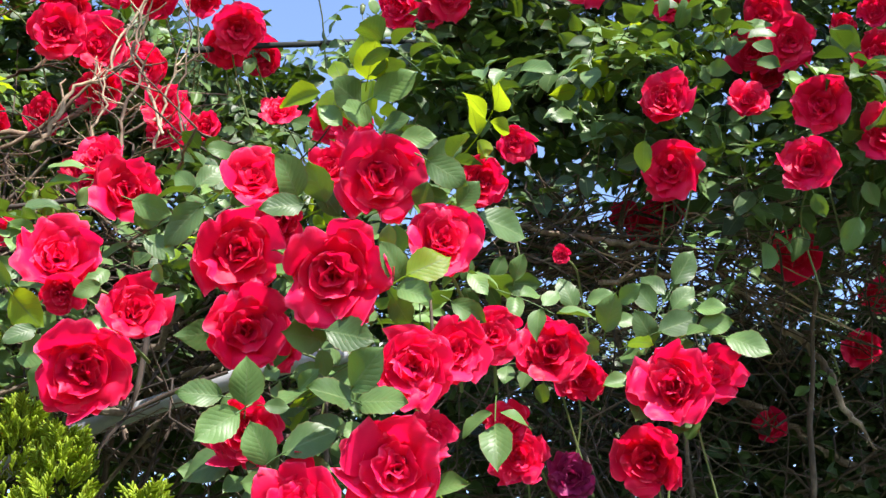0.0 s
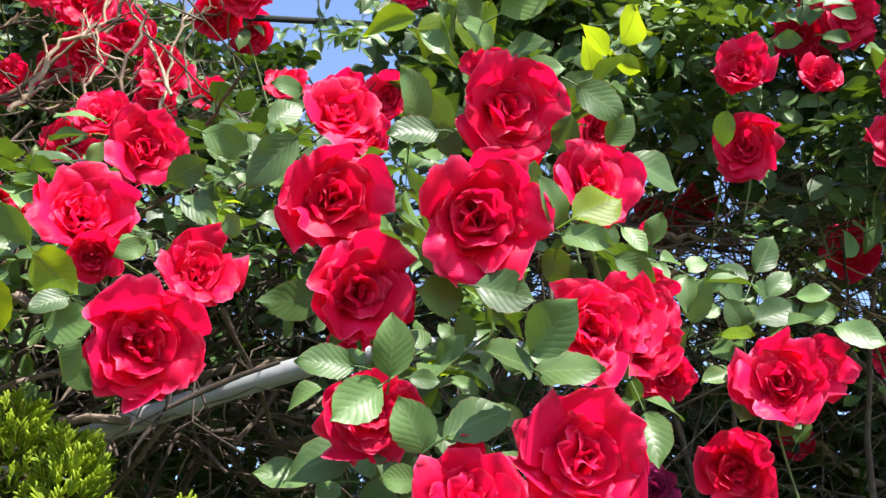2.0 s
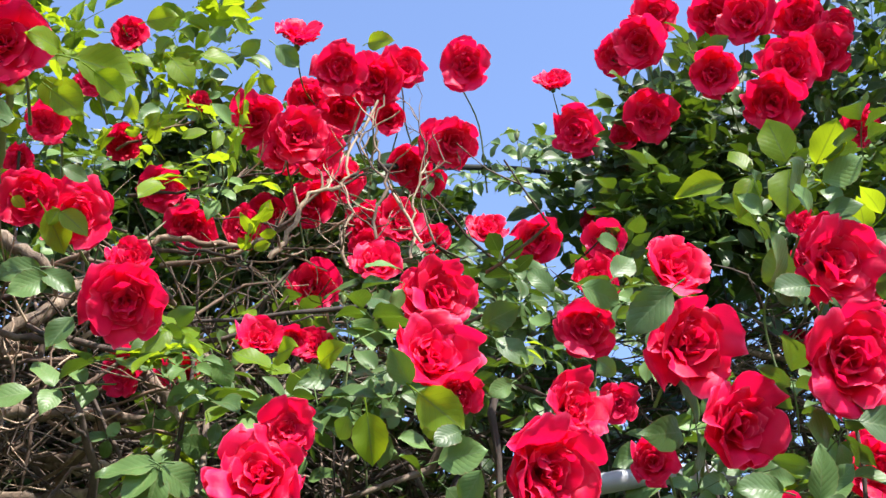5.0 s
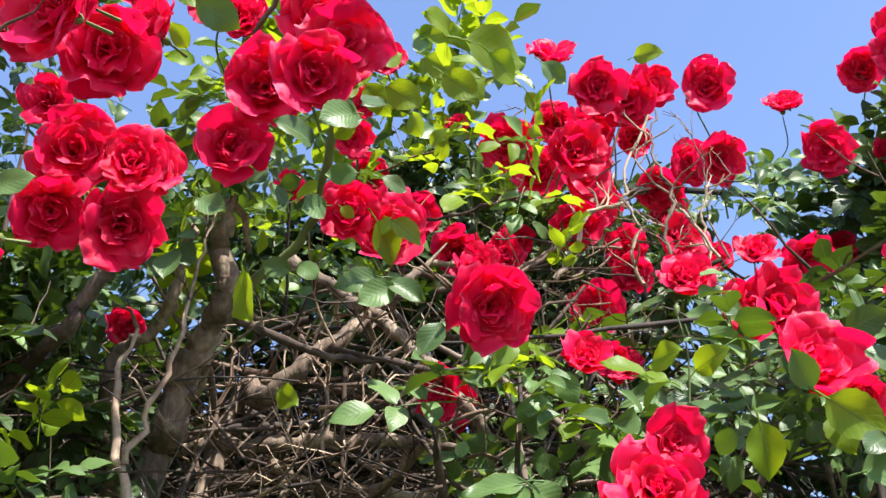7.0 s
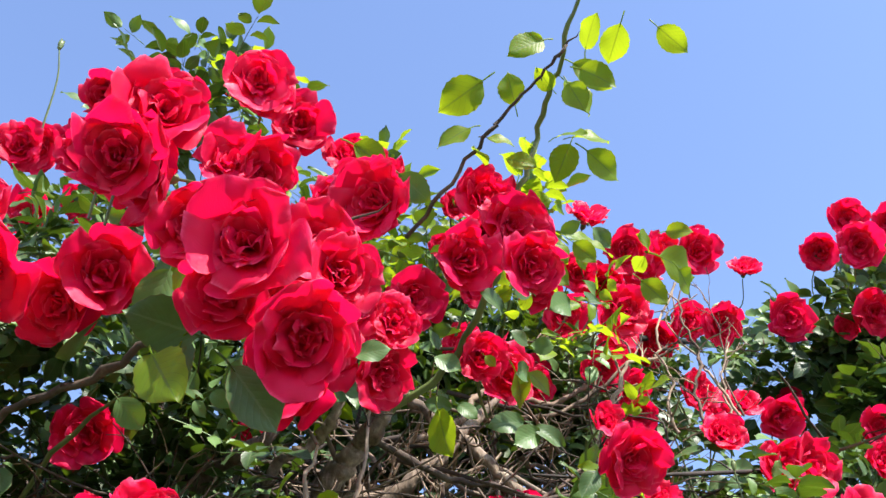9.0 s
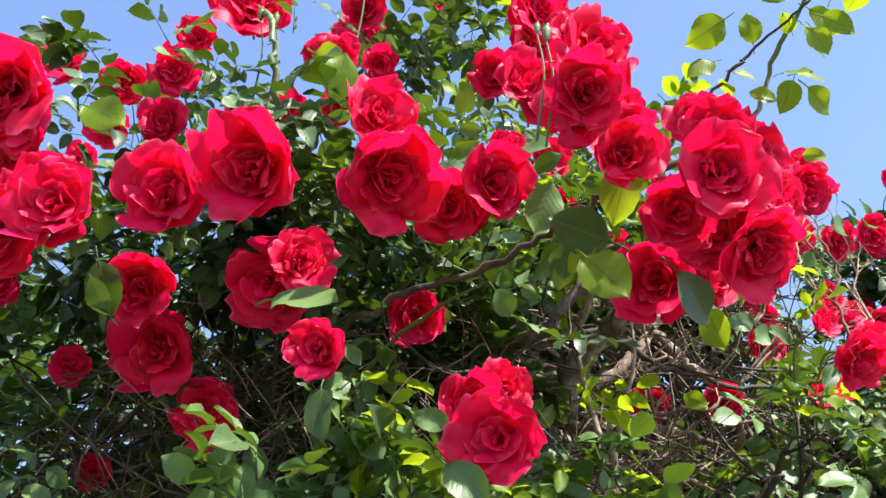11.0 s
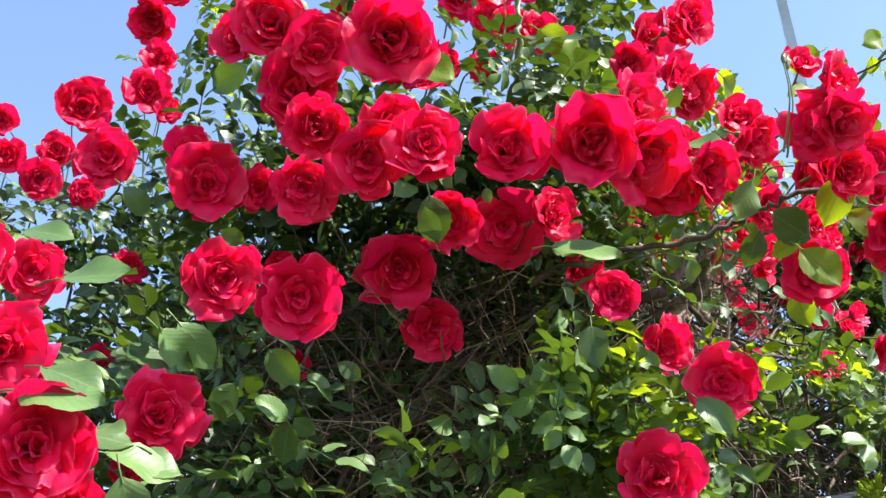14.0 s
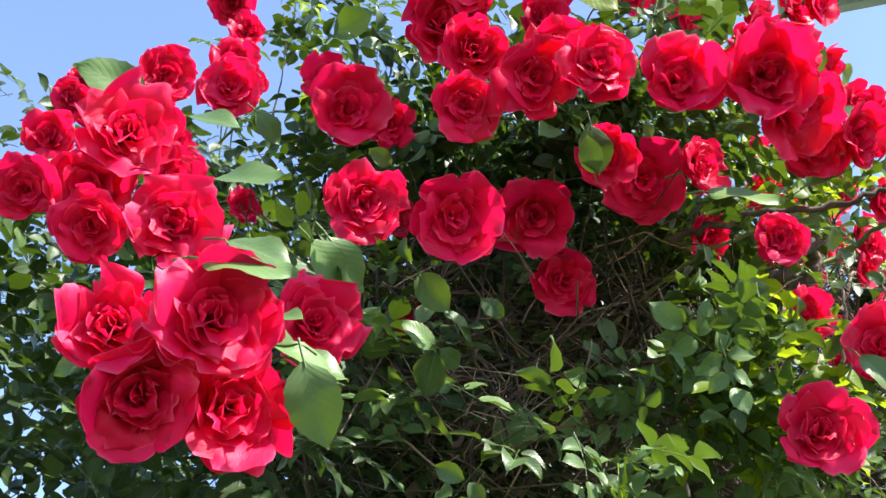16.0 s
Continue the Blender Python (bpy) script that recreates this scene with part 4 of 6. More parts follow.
single(front, (0.772, 0.969, 1.946), (0.99, -0.14, -0.10), (-0.10, -0.93, 0.36), 0.049)
single(front, (0.701, 1.012, 1.974), (0.70, -0.52, 0.49), (-0.35, -0.85, -0.40), 0.030)
single(front, (0.720, 1.014, 2.016), (0.12, 0.41, -0.90), (0.43, -0.84, -0.33), 0.028)
single(front, (0.653, 0.955, 1.954), (-0.90, -0.43, 0.05), (0.43, -0.90, 0.07), 0.042)
single(front, (0.677, 0.950, 1.942), (0.20, -0.55, 0.81), (0.46, -0.68, -0.57), 0.043)
single(front, (0.672, 0.951, 1.938), (-0.61, -0.47, -0.63), (0.58, -0.81, 0.04), 0.049)
single(front, (0.686, 0.969, 1.948), (0.99, 0.13, -0.07), (0.13, -0.99, 0.02), 0.023)
single(front, (0.699, 0.962, 1.891), (-0.35, -0.47, 0.81), (0.21, -0.88, -0.42), 0.042)
single(front, (0.710, 0.958, 1.899), (0.87, 0.11, 0.49), (0.01, -0.98, 0.19), 0.054)
single(front, (0.706, 0.984, 1.892), (1.00, 0.06, -0.01), (0.06, -1.00, 0.04), 0.042)
single(front, (0.691, 0.988, 1.882), (-0.97, -0.21, 0.07), (0.20, -0.97, -0.12), 0.028)
single(front, (0.738, 1.048, 1.943), (-0.85, -0.32, 0.42), (0.38, -0.92, 0.06), 0.037)
single(front, (0.759, 1.049, 1.940), (-0.77, -0.62, 0.14), (0.62, -0.78, -0.06), 0.030)
single(middle, (0.309, 1.205, 2.371), (-0.64, -0.75, -0.18), (0.43, -0.54, 0.72), 0.047)
single(middle, (0.305, 1.212, 2.356), (-0.64, -0.62, -0.45), (0.15, -0.67, 0.73), 0.052)
single(middle, (0.314, 1.216, 2.347), (-0.45, 0.10, -0.89), (0.54, -0.76, -0.37), 0.030)
single(middle, (0.409, 1.177, 2.263), (0.93, -0.27, 0.25), (-0.09, -0.82, -0.56), 0.049)
single(middle, (0.422, 1.184, 2.248), (0.80, 0.08, -0.59), (0.23, -0.96, 0.18), 0.049)
single(middle, (0.311, 1.165, 2.291), (-0.38, -0.87, -0.32), (0.47, -0.48, 0.74), 0.050)
single(front, (0.442, 1.072, 2.133), (-0.63, -0.53, -0.57), (0.71, -0.69, -0.15), 0.032)
single(middle, (0.392, 1.045, 2.074), (-0.53, -0.69, -0.49), (0.64, -0.71, 0.31), 0.038)
single(middle, (0.371, 1.084, 2.108), (-0.59, -0.81, 0.02), (0.77, -0.57, -0.28), 0.033)
single(front, (0.519, 1.125, 2.136), (-0.78, -0.40, -0.48), (0.31, -0.91, 0.27), 0.029)
single(front, (0.494, 1.164, 2.289), (-0.65, -0.37, 0.66), (0.21, -0.93, -0.31), 0.041)
single(front, (0.907, 1.522, 2.249), (-0.35, -0.23, 0.91), (0.32, -0.94, -0.11), 0.053)
single(front, (0.946, 1.536, 2.217), (0.30, -0.61, 0.73), (-0.41, -0.78, -0.48), 0.059)
single(front, (0.912, 1.518, 2.210), (0.60, 0.51, -0.62), (0.25, -0.85, -0.45), 0.042)
single(front, (1.012, 1.544, 2.198), (-0.40, -0.55, 0.74), (0.22, -0.83, -0.51), 0.054)
single(front, (1.040, 1.525, 2.239), (0.65, 0.01, 0.76), (-0.03, -1.00, 0.04), 0.048)
single(front, (1.018, 1.519, 2.205), (0.93, 0.13, 0.36), (0.08, -0.98, 0.17), 0.062)
single(front, (1.071, 1.526, 2.237), (0.95, -0.32, -0.07), (-0.28, -0.90, 0.33), 0.043)
single(front, (1.106, 1.524, 2.193), (0.85, -0.31, -0.42), (-0.14, -0.91, 0.38), 0.065)
single(front, (1.072, 1.527, 2.212), (1.00, -0.06, 0.07), (-0.05, -0.99, -0.10), 0.048)
single(front, (0.967, 1.538, 2.260), (0.72, -0.59, 0.37), (-0.46, -0.80, -0.39), 0.042)
single(front, (0.921, 1.537, 2.263), (0.92, -0.19, 0.35), (-0.23, -0.97, 0.10), 0.042)
single(front, (0.977, 1.524, 2.195), (0.69, -0.69, -0.23), (-0.44, -0.65, 0.62), 0.046, True)
single(front, (0.958, 1.551, 2.233), (0.83, 0.33, 0.45), (0.28, -0.94, 0.18), 0.036)
single(front, (1.033, 1.548, 2.191), (0.98, -0.18, 0.11), (-0.20, -0.97, 0.16), 0.033)
single(front, (1.075, 1.540, 2.112), (-0.51, -0.72, 0.47), (0.56, -0.69, -0.46), 0.049)
single(front, (1.053, 1.533, 2.080), (-0.93, -0.09, -0.37), (-0.03, -0.96, 0.29), 0.030)
single(front, (1.044, 1.542, 2.060), (0.52, -0.30, 0.80), (-0.24, -0.95, -0.20), 0.035)
single(front, (0.868, 1.459, 2.123), (-0.22, 0.64, -0.73), (-0.12, -0.77, -0.63), 0.034)
single(front, (0.977, 1.506, 2.139), (-0.87, -0.33, -0.36), (0.24, -0.93, 0.26), 0.040)
single(right, (1.022, 1.477, 2.484), (-0.20, 0.67, -0.72), (-0.44, -0.72, -0.54), 0.050)
single(right, (1.103, 1.587, 2.674), (0.77, 0.58, -0.27), (0.58, -0.81, -0.07), 0.044)
single(right, (1.117, 1.583, 2.681), (-0.23, -0.97, -0.11), (0.86, -0.26, 0.43), 0.042)
single(right, (1.125, 1.588, 2.672), (0.62, -0.57, -0.54), (-0.68, -0.74, 0.00), 0.046)
single(right, (1.314, 1.605, 2.394), (-0.44, 0.36, -0.82), (-0.30, -0.92, -0.24), 0.056)
single(right, (1.249, 1.544, 2.407), (0.37, 0.56, -0.74), (-0.35, -0.66, -0.67), 0.038)
single(right, (1.332, 1.654, 2.763), (0.50, -0.10, -0.86), (-0.54, -0.81, -0.22), 0.061)
single(right, (1.376, 1.586, 2.435), (-0.41, 0.82, -0.40), (-0.21, -0.52, -0.83), 0.044)
single(right, (0.917, 1.674, 2.726), (0.84, 0.18, -0.52), (0.00, -0.94, -0.33), 0.046, True)
single(right, (0.939, 1.685, 2.702), (-0.50, -0.04, -0.87), (0.21, -0.97, -0.07), 0.033, True)
single(right, (1.335, 1.628, 2.463), (0.25, 0.03, -0.97), (-0.38, -0.92, -0.12), 0.042)
single(right, (1.205, 1.629, 2.701), (0.67, -0.41, -0.62), (-0.32, -0.91, 0.26), 0.048)
single(middle, (0.028, 0.969, 2.196), (-0.50, -0.06, -0.86), (0.15, -0.99, -0.02), 0.041)
single(middle, (-0.035, 1.007, 2.281), (0.82, 0.27, -0.51), (0.32, -0.95, 0.02), 0.044)
single(middle, (-0.027, 1.010, 2.275), (-0.76, -0.34, -0.56), (0.50, -0.86, -0.15), 0.046)
single(middle, (-0.045, 1.022, 2.297), (-0.83, -0.47, -0.31), (0.52, -0.85, -0.11), 0.049)
single(middle, (0.079, 1.094, 2.092), (-0.97, -0.13, -0.18), (0.01, -0.84, 0.54), 0.061)
single(middle, (0.079, 1.095, 2.089), (-0.49, -0.23, -0.84), (-0.11, -0.94, 0.32), 0.053)
single(middle, (0.081, 1.097, 2.086), (-0.23, 0.13, -0.96), (0.13, -0.98, -0.16), 0.055)
single(middle, (0.083, 1.095, 2.089), (0.60, 0.71, -0.36), (0.72, -0.68, -0.14), 0.049)
single(middle, (0.008, 1.126, 2.142), (-0.99, -0.13, 0.10), (0.16, -0.82, 0.56), 0.038)
single(middle, (0.009, 1.128, 2.139), (-0.47, 0.65, -0.60), (-0.02, -0.69, -0.73), 0.024)
single(middle, (0.009, 1.126, 2.142), (0.43, 0.16, 0.89), (0.37, -0.93, -0.01), 0.021)
single(middle, (0.114, 1.138, 2.234), (0.40, 0.44, -0.80), (0.09, -0.89, -0.44), 0.039)
single(middle, (0.103, 1.151, 2.207), (-0.55, -0.63, -0.54), (0.41, -0.77, 0.48), 0.053)
single(middle, (0.102, 1.181, 2.142), (-0.37, -0.91, -0.17), (0.86, -0.27, -0.42), 0.043)
single(middle, (0.203, 1.058, 2.168), (-0.88, -0.08, 0.47), (0.34, -0.79, 0.51), 0.046, True)
single(middle, (0.248, 1.075, 2.177), (0.60, -0.80, 0.03), (-0.77, -0.59, -0.25), 0.042, True)
single(middle, (0.223, 1.061, 2.161), (-0.90, -0.03, 0.44), (0.29, -0.79, 0.53), 0.037, True)
single(middle, (0.208, 1.053, 2.177), (0.59, -0.79, -0.17), (-0.79, -0.61, 0.12), 0.042, True)
single(middle, (0.269, 1.127, 2.255), (0.75, 0.46, -0.47), (0.31, -0.88, -0.35), 0.044)
single(middle, (0.241, 1.321, 2.431), (-0.97, 0.24, 0.04), (-0.17, -0.79, 0.59), 0.057)
single(middle, (0.269, 1.321, 2.429), (-0.76, -0.14, 0.64), (-0.14, -0.92, -0.36), 0.037)
single(middle, (0.258, 1.288, 2.383), (0.87, -0.28, -0.40), (-0.23, -0.96, 0.17), 0.045)
single(middle, (0.344, 1.052, 2.130), (-0.34, -0.72, 0.61), (0.19, -0.68, -0.71), 0.044)
single(middle, (0.352, 1.046, 2.119), (0.70, 0.03, -0.71), (-0.18, -0.96, -0.23), 0.060, True)
single(middle, (0.367, 1.056, 2.050), (0.96, -0.26, 0.06), (-0.25, -0.95, -0.17), 0.049)
single(middle, (0.409, 1.042, 2.032), (-0.56, 0.50, -0.67), (-0.48, -0.85, -0.23), 0.042)
single(middle, (0.370, 1.094, 2.039), (0.62, 0.45, -0.64), (0.38, -0.89, -0.25), 0.036)
single(middle, (0.296, 1.079, 2.120), (0.07, 0.30, -0.95), (0.24, -0.93, -0.27), 0.053, True)
single(middle, (0.358, 1.079, 2.120), (0.24, -0.22, -0.94), (-0.26, -0.95, 0.16), 0.045, True)
single(middle, (0.273, 1.098, 2.127), (-0.45, 0.75, -0.49), (-0.32, -0.65, -0.69), 0.034)
single(middle, (0.309, 1.113, 2.094), (-0.95, 0.25, -0.16), (-0.23, -0.96, -0.18), 0.024)
single(middle, (-0.148, 0.806, 2.241), (0.83, -0.00, -0.56), (0.03, -1.00, 0.05), 0.034)
single(middle, (-0.071, 0.867, 2.345), (-0.40, -0.92, -0.07), (0.92, -0.40, 0.02), 0.048)
single(middle, (-0.034, 0.897, 2.397), (-0.61, -0.76, -0.23), (0.79, -0.55, -0.27), 0.044)
single(middle, (-0.053, 0.935, 2.436), (-0.87, 0.42, -0.25), (-0.11, -0.67, -0.73), 0.031, True)
single(middle, (-0.018, 0.921, 2.465), (0.75, 0.22, -0.62), (-0.03, -0.93, -0.36), 0.047, True)
single(middle, (0.025, 0.910, 2.487), (0.74, 0.35, -0.57), (0.06, -0.88, -0.47), 0.039, True)
single(middle, (0.039, 0.948, 2.523), (0.93, 0.13, -0.34), (0.31, -0.78, 0.54), 0.048, True)
single(middle, (-0.046, 0.919, 2.469), (-0.80, -0.33, -0.50), (0.51, -0.80, -0.30), 0.031, True)
single(middle, (-0.024, 0.910, 2.488), (0.77, 0.22, 0.60), (0.50, -0.79, -0.35), 0.032, True)
single(middle, (-0.036, 1.020, 2.372), (-0.44, 0.02, -0.90), (0.40, -0.89, -0.22), 0.023, True)
single(middle, (-0.035, 1.021, 2.369), (0.76, 0.32, -0.57), (0.42, -0.90, 0.05), 0.040, True)
single(middle, (-0.089, 1.012, 2.390), (0.68, 0.23, -0.69), (0.03, -0.96, -0.29), 0.019, True)
single(middle, (-0.052, 1.020, 2.371), (0.29, 0.74, -0.61), (0.72, -0.59, -0.37), 0.054, True)
single(middle, (-0.132, 0.997, 2.303), (-0.96, -0.20, 0.18), (0.12, -0.92, -0.37), 0.035)
single(middle, (-0.125, 0.995, 2.308), (0.71, -0.01, -0.70), (0.04, -1.00, 0.05), 0.032)
single(middle, (-0.130, 0.996, 2.424), (-0.99, 0.16, -0.05), (-0.10, -0.80, -0.59), 0.028)
single(front, (0.517, 0.983, 2.181), (0.88, 0.37, -0.31), (0.22, -0.88, -0.41), 0.043)
single(front, (0.541, 1.028, 2.108), (-0.67, -0.03, 0.74), (-0.37, -0.85, -0.37), 0.026)
single(middle, (0.188, 1.131, 2.128), (0.78, 0.24, 0.58), (0.26, -0.96, 0.05), 0.030)
single(front, (0.439, 1.371, 2.438), (-0.83, -0.33, 0.45), (0.09, -0.88, -0.47), 0.050)
single(front, (0.491, 1.364, 2.452), (-0.95, -0.16, -0.25), (0.19, -0.98, -0.11), 0.048)
single(front, (0.463, 1.348, 2.368), (0.64, -0.47, -0.61), (-0.26, -0.88, 0.40), 0.038)
single(middle, (-0.080, 0.801, 2.675), (-0.81, 0.25, -0.53), (0.19, -0.75, -0.64), 0.072, True)
single(middle, (-0.098, 0.829, 2.616), (-0.82, -0.06, -0.56), (-0.06, -0.98, 0.20), 0.053, True)
single(middle, (-0.040, 0.817, 2.641), (-0.19, -0.55, 0.82), (-0.13, -0.81, -0.57), 0.048, True)
single(middle, (-0.079, 0.820, 2.587), (0.90, -0.03, -0.43), (0.15, -0.91, 0.38), 0.038, True)
single(middle, (-0.018, 0.838, 2.549), (-0.90, -0.30, 0.30), (0.24, -0.94, -0.24), 0.040, True)
single(middle, (-0.083, 0.851, 2.568), (-0.26, -0.96, 0.07), (0.74, -0.15, 0.66), 0.038, True)
single(middle, (0.032, 0.869, 2.623), (-0.39, 0.21, -0.90), (0.11, -0.95, -0.28), 0.056, True)
single(middle, (0.052, 0.873, 2.614), (0.75, 0.52, -0.41), (0.32, -0.83, -0.46), 0.060, True)
single(middle, (0.014, 0.865, 2.632), (0.77, -0.59, -0.27), (-0.35, -0.73, 0.58), 0.046, True)
single(middle, (0.037, 0.865, 2.631), (0.97, 0.19, 0.16), (0.11, -0.91, 0.39), 0.051, True)
single(middle, (0.021, 0.781, 2.647), (0.55, 0.22, -0.80), (0.44, -0.89, 0.06), 0.058, True)
single(middle, (0.033, 0.771, 2.668), (0.85, 0.34, -0.39), (0.12, -0.87, -0.49), 0.060, True)
single(middle, (0.006, 0.786, 2.635), (-0.54, -0.84, -0.00), (0.21, -0.13, -0.97), 0.037, True)
single(left, (-0.251, 0.852, 2.617), (0.81, 0.55, -0.19), (0.46, -0.80, -0.37), 0.062, True)
single(left, (-0.188, 0.810, 2.517), (0.69, 0.65, -0.31), (0.33, -0.67, -0.67), 0.053)
single(left, (-0.191, 0.818, 2.451), (-0.12, -0.97, 0.22), (0.59, -0.25, -0.77), 0.030, True)
single(left, (-0.213, 0.641, 2.123), (0.97, -0.15, 0.19), (-0.12, -0.98, -0.14), 0.033)
single(middle, (-0.051, 0.955, 2.510), (0.52, 0.30, -0.80), (-0.05, -0.92, -0.38), 0.047, True)
single(middle, (-0.016, 1.116, 2.756), (0.99, -0.13, -0.03), (-0.13, -0.87, -0.47), 0.047, True)
single(middle, (0.056, 1.139, 2.705), (0.92, 0.36, -0.14), (0.38, -0.82, 0.42), 0.057, True)
single(middle, (0.016, 1.139, 2.706), (0.57, 0.05, -0.82), (0.11, -0.99, 0.01), 0.058, True)
single(middle, (0.044, 0.729, 2.640), (0.11, -0.99, 0.10), (-0.72, -0.14, -0.68), 0.049, True)
single(middle, (0.086, 0.700, 2.653), (-0.28, 0.83, -0.47), (-0.16, -0.53, -0.83), 0.053, True)
single(middle, (0.134, 0.716, 2.665), (0.70, 0.36, -0.61), (-0.25, -0.68, -0.69), 0.049, True)
single(middle, (0.037, 0.753, 2.634), (0.71, -0.17, -0.69), (-0.36, -0.92, -0.14), 0.053, True)
single(middle, (0.022, 0.761, 2.618), (0.35, 0.14, -0.93), (-0.31, -0.92, -0.25), 0.048, True)
single(middle, (-0.004, 0.736, 2.671), (-0.82, -0.17, -0.55), (0.26, -0.96, -0.09), 0.055, True)
single(left, (-0.388, 0.646, 2.233), (-0.34, 0.32, -0.88), (0.12, -0.92, -0.38), 0.064)
single(left, (-0.298, 0.561, 2.059), (0.61, 0.45, -0.65), (0.47, -0.87, -0.16), 0.063)
single(left, (-0.631, 0.687, 2.386), (0.22, -0.45, 0.86), (0.23, -0.84, -0.49), 0.063, True)
single(left, (-0.446, 0.738, 2.154), (0.57, 0.62, -0.53), (0.30, -0.77, -0.57), 0.039)
single(left, (-0.848, 0.622, 2.103), (0.31, 0.35, -0.88), (-0.14, -0.90, -0.41), 0.058)
single(left, (-0.327, 0.547, 2.183), (-0.33, 0.40, -0.85), (-0.45, -0.86, -0.23), 0.068, True)
single(left, (-0.318, 0.565, 2.145), (0.69, -0.26, -0.67), (-0.48, -0.87, -0.15), 0.054, True)
single(left, (-0.356, 0.616, 2.130), (-0.69, 0.62, -0.38), (-0.62, -0.77, -0.15), 0.042, True)
single(left, (-0.373, 0.598, 2.100), (0.43, -0.33, -0.84), (-0.41, -0.90, 0.15), 0.068, True)
single(left, (-0.340, 0.616, 2.131), (-0.94, -0.22, 0.26), (0.02, -0.80, -0.60), 0.070)
single(left, (-0.878, 0.579, 2.267), (0.71, -0.33, -0.62), (-0.34, -0.93, 0.10), 0.060, True)
single(left, (-1.164, 0.592, 1.817), (-0.82, -0.57, 0.11), (0.45, -0.51, 0.73), 0.046)
single(left, (-1.131, 0.654, 1.779), (-0.98, 0.08, 0.19), (0.05, -0.80, 0.60), 0.059)
single(left, (-1.162, 0.639, 1.764), (0.99, 0.15, -0.07), (0.16, -0.79, 0.59), 0.078)
single(left, (-1.123, 0.713, 1.935), (0.73, 0.48, -0.48), (0.41, -0.88, -0.25), 0.062)
single(left, (-1.002, 0.733, 1.938), (0.70, 0.10, -0.71), (-0.31, -0.85, -0.43), 0.053)
single(left, (-0.629, 0.681, 1.996), (-0.01, -0.13, -0.99), (-0.61, -0.78, 0.11), 0.057)
single(left, (-0.511, 0.665, 1.910), (0.65, -0.18, -0.74), (-0.28, -0.96, -0.01), 0.060)
single(left, (-0.499, 0.757, 1.997), (-0.96, -0.05, 0.27), (-0.03, -0.97, -0.25), 0.041)
single(left, (-0.370, 0.673, 2.174), (-0.27, 0.51, -0.82), (-0.36, -0.84, -0.41), 0.054)
single(left, (-0.455, 0.685, 2.268), (0.52, -0.52, -0.68), (-0.23, -0.85, 0.47), 0.049, True)
single(left, (-0.497, 0.724, 2.187), (0.54, -0.80, 0.25), (-0.77, -0.35, 0.54), 0.067)
single(left, (-0.660, 0.699, 2.478), (0.57, -0.27, -0.78), (-0.54, -0.84, -0.11), 0.066, True)
single(left, (-0.682, 0.662, 2.086), (0.78, -0.54, -0.31), (-0.29, -0.76, 0.58), 0.087)
single(left, (-1.041, 0.728, 2.068), (-0.86, -0.50, 0.05), (0.36, -0.68, -0.64), 0.032)
single(left, (-0.419, 0.751, 2.363), (0.59, -0.74, -0.30), (-0.48, -0.63, 0.61), 0.069)
single(left, (-1.085, 0.935, 2.453), (0.57, -0.80, 0.17), (-0.62, -0.56, -0.55), 0.070)
single(left, (-0.883, 0.786, 1.941), (-0.83, -0.02, 0.56), (-0.20, -0.92, -0.33), 0.034)
single(middle, (-0.154, 1.048, 2.195), (0.56, -0.44, -0.70), (-0.59, -0.81, 0.04), 0.039, True)
single(middle, (-0.148, 0.913, 2.247), (0.18, -0.02, -0.98), (-0.73, -0.67, -0.12), 0.063, True)
single(left, (-1.237, 0.546, 1.775), (0.92, -0.35, -0.16), (-0.21, -0.80, 0.56), 0.079)
single(left, (-1.221, 0.555, 1.803), (0.83, -0.43, -0.36), (-0.15, -0.79, 0.60), 0.066)
single(left, (-1.306, 0.640, 2.001), (-0.94, -0.33, 0.08), (0.29, -0.92, -0.27), 0.071)
single(left, (-1.271, 0.628, 1.980), (0.91, -0.39, -0.11), (-0.26, -0.77, 0.58), 0.058)
single(left, (-1.142, 0.572, 1.719), (0.36, 0.09, -0.93), (-0.37, -0.90, -0.23), 0.072)
single(left, (-1.144, 0.660, 1.767), (0.99, -0.14, -0.09), (-0.06, -0.81, 0.58), 0.061)
single(left, (-1.168, 0.612, 1.775), (0.61, -0.77, -0.19), (-0.45, -0.53, 0.72), 0.037)
single(left, (-0.968, 0.765, 1.870), (0.02, 0.68, -0.73), (-0.64, -0.56, -0.53), 0.054)
single(left, (-0.971, 0.765, 1.869), (-0.80, -0.32, 0.51), (0.30, -0.95, -0.11), 0.045)
single(left, (-0.965, 0.764, 1.870), (0.88, 0.42, -0.23), (0.20, -0.75, -0.63), 0.037)
single(left, (-1.103, 0.727, 1.954), (0.72, 0.25, -0.65), (0.11, -0.96, -0.25), 0.066)
single(left, (-1.152, 0.740, 1.926), (0.85, -0.16, -0.49), (0.07, -0.90, 0.42), 0.065)
single(left, (-1.235, 0.716, 1.979), (0.93, -0.34, 0.09), (-0.33, -0.75, 0.57), 0.087)
single(left, (-1.031, 0.769, 1.909), (-0.37, 0.60, -0.71), (-0.39, -0.80, -0.46), 0.047)
single(left, (-1.185, 0.837, 2.192), (0.79, 0.25, -0.56), (0.14, -0.97, -0.22), 0.050)
single(left, (-0.834, 0.645, 2.054), (-0.50, -0.64, 0.58), (-0.27, -0.52, -0.81), 0.043)
single(left, (-0.781, 0.614, 2.120), (0.19, 0.11, -0.98), (-0.62, -0.76, -0.20), 0.020)
single(left, (-1.302, 0.620, 1.714), (-0.79, 0.33, -0.51), (-0.31, -0.94, -0.13), 0.031)
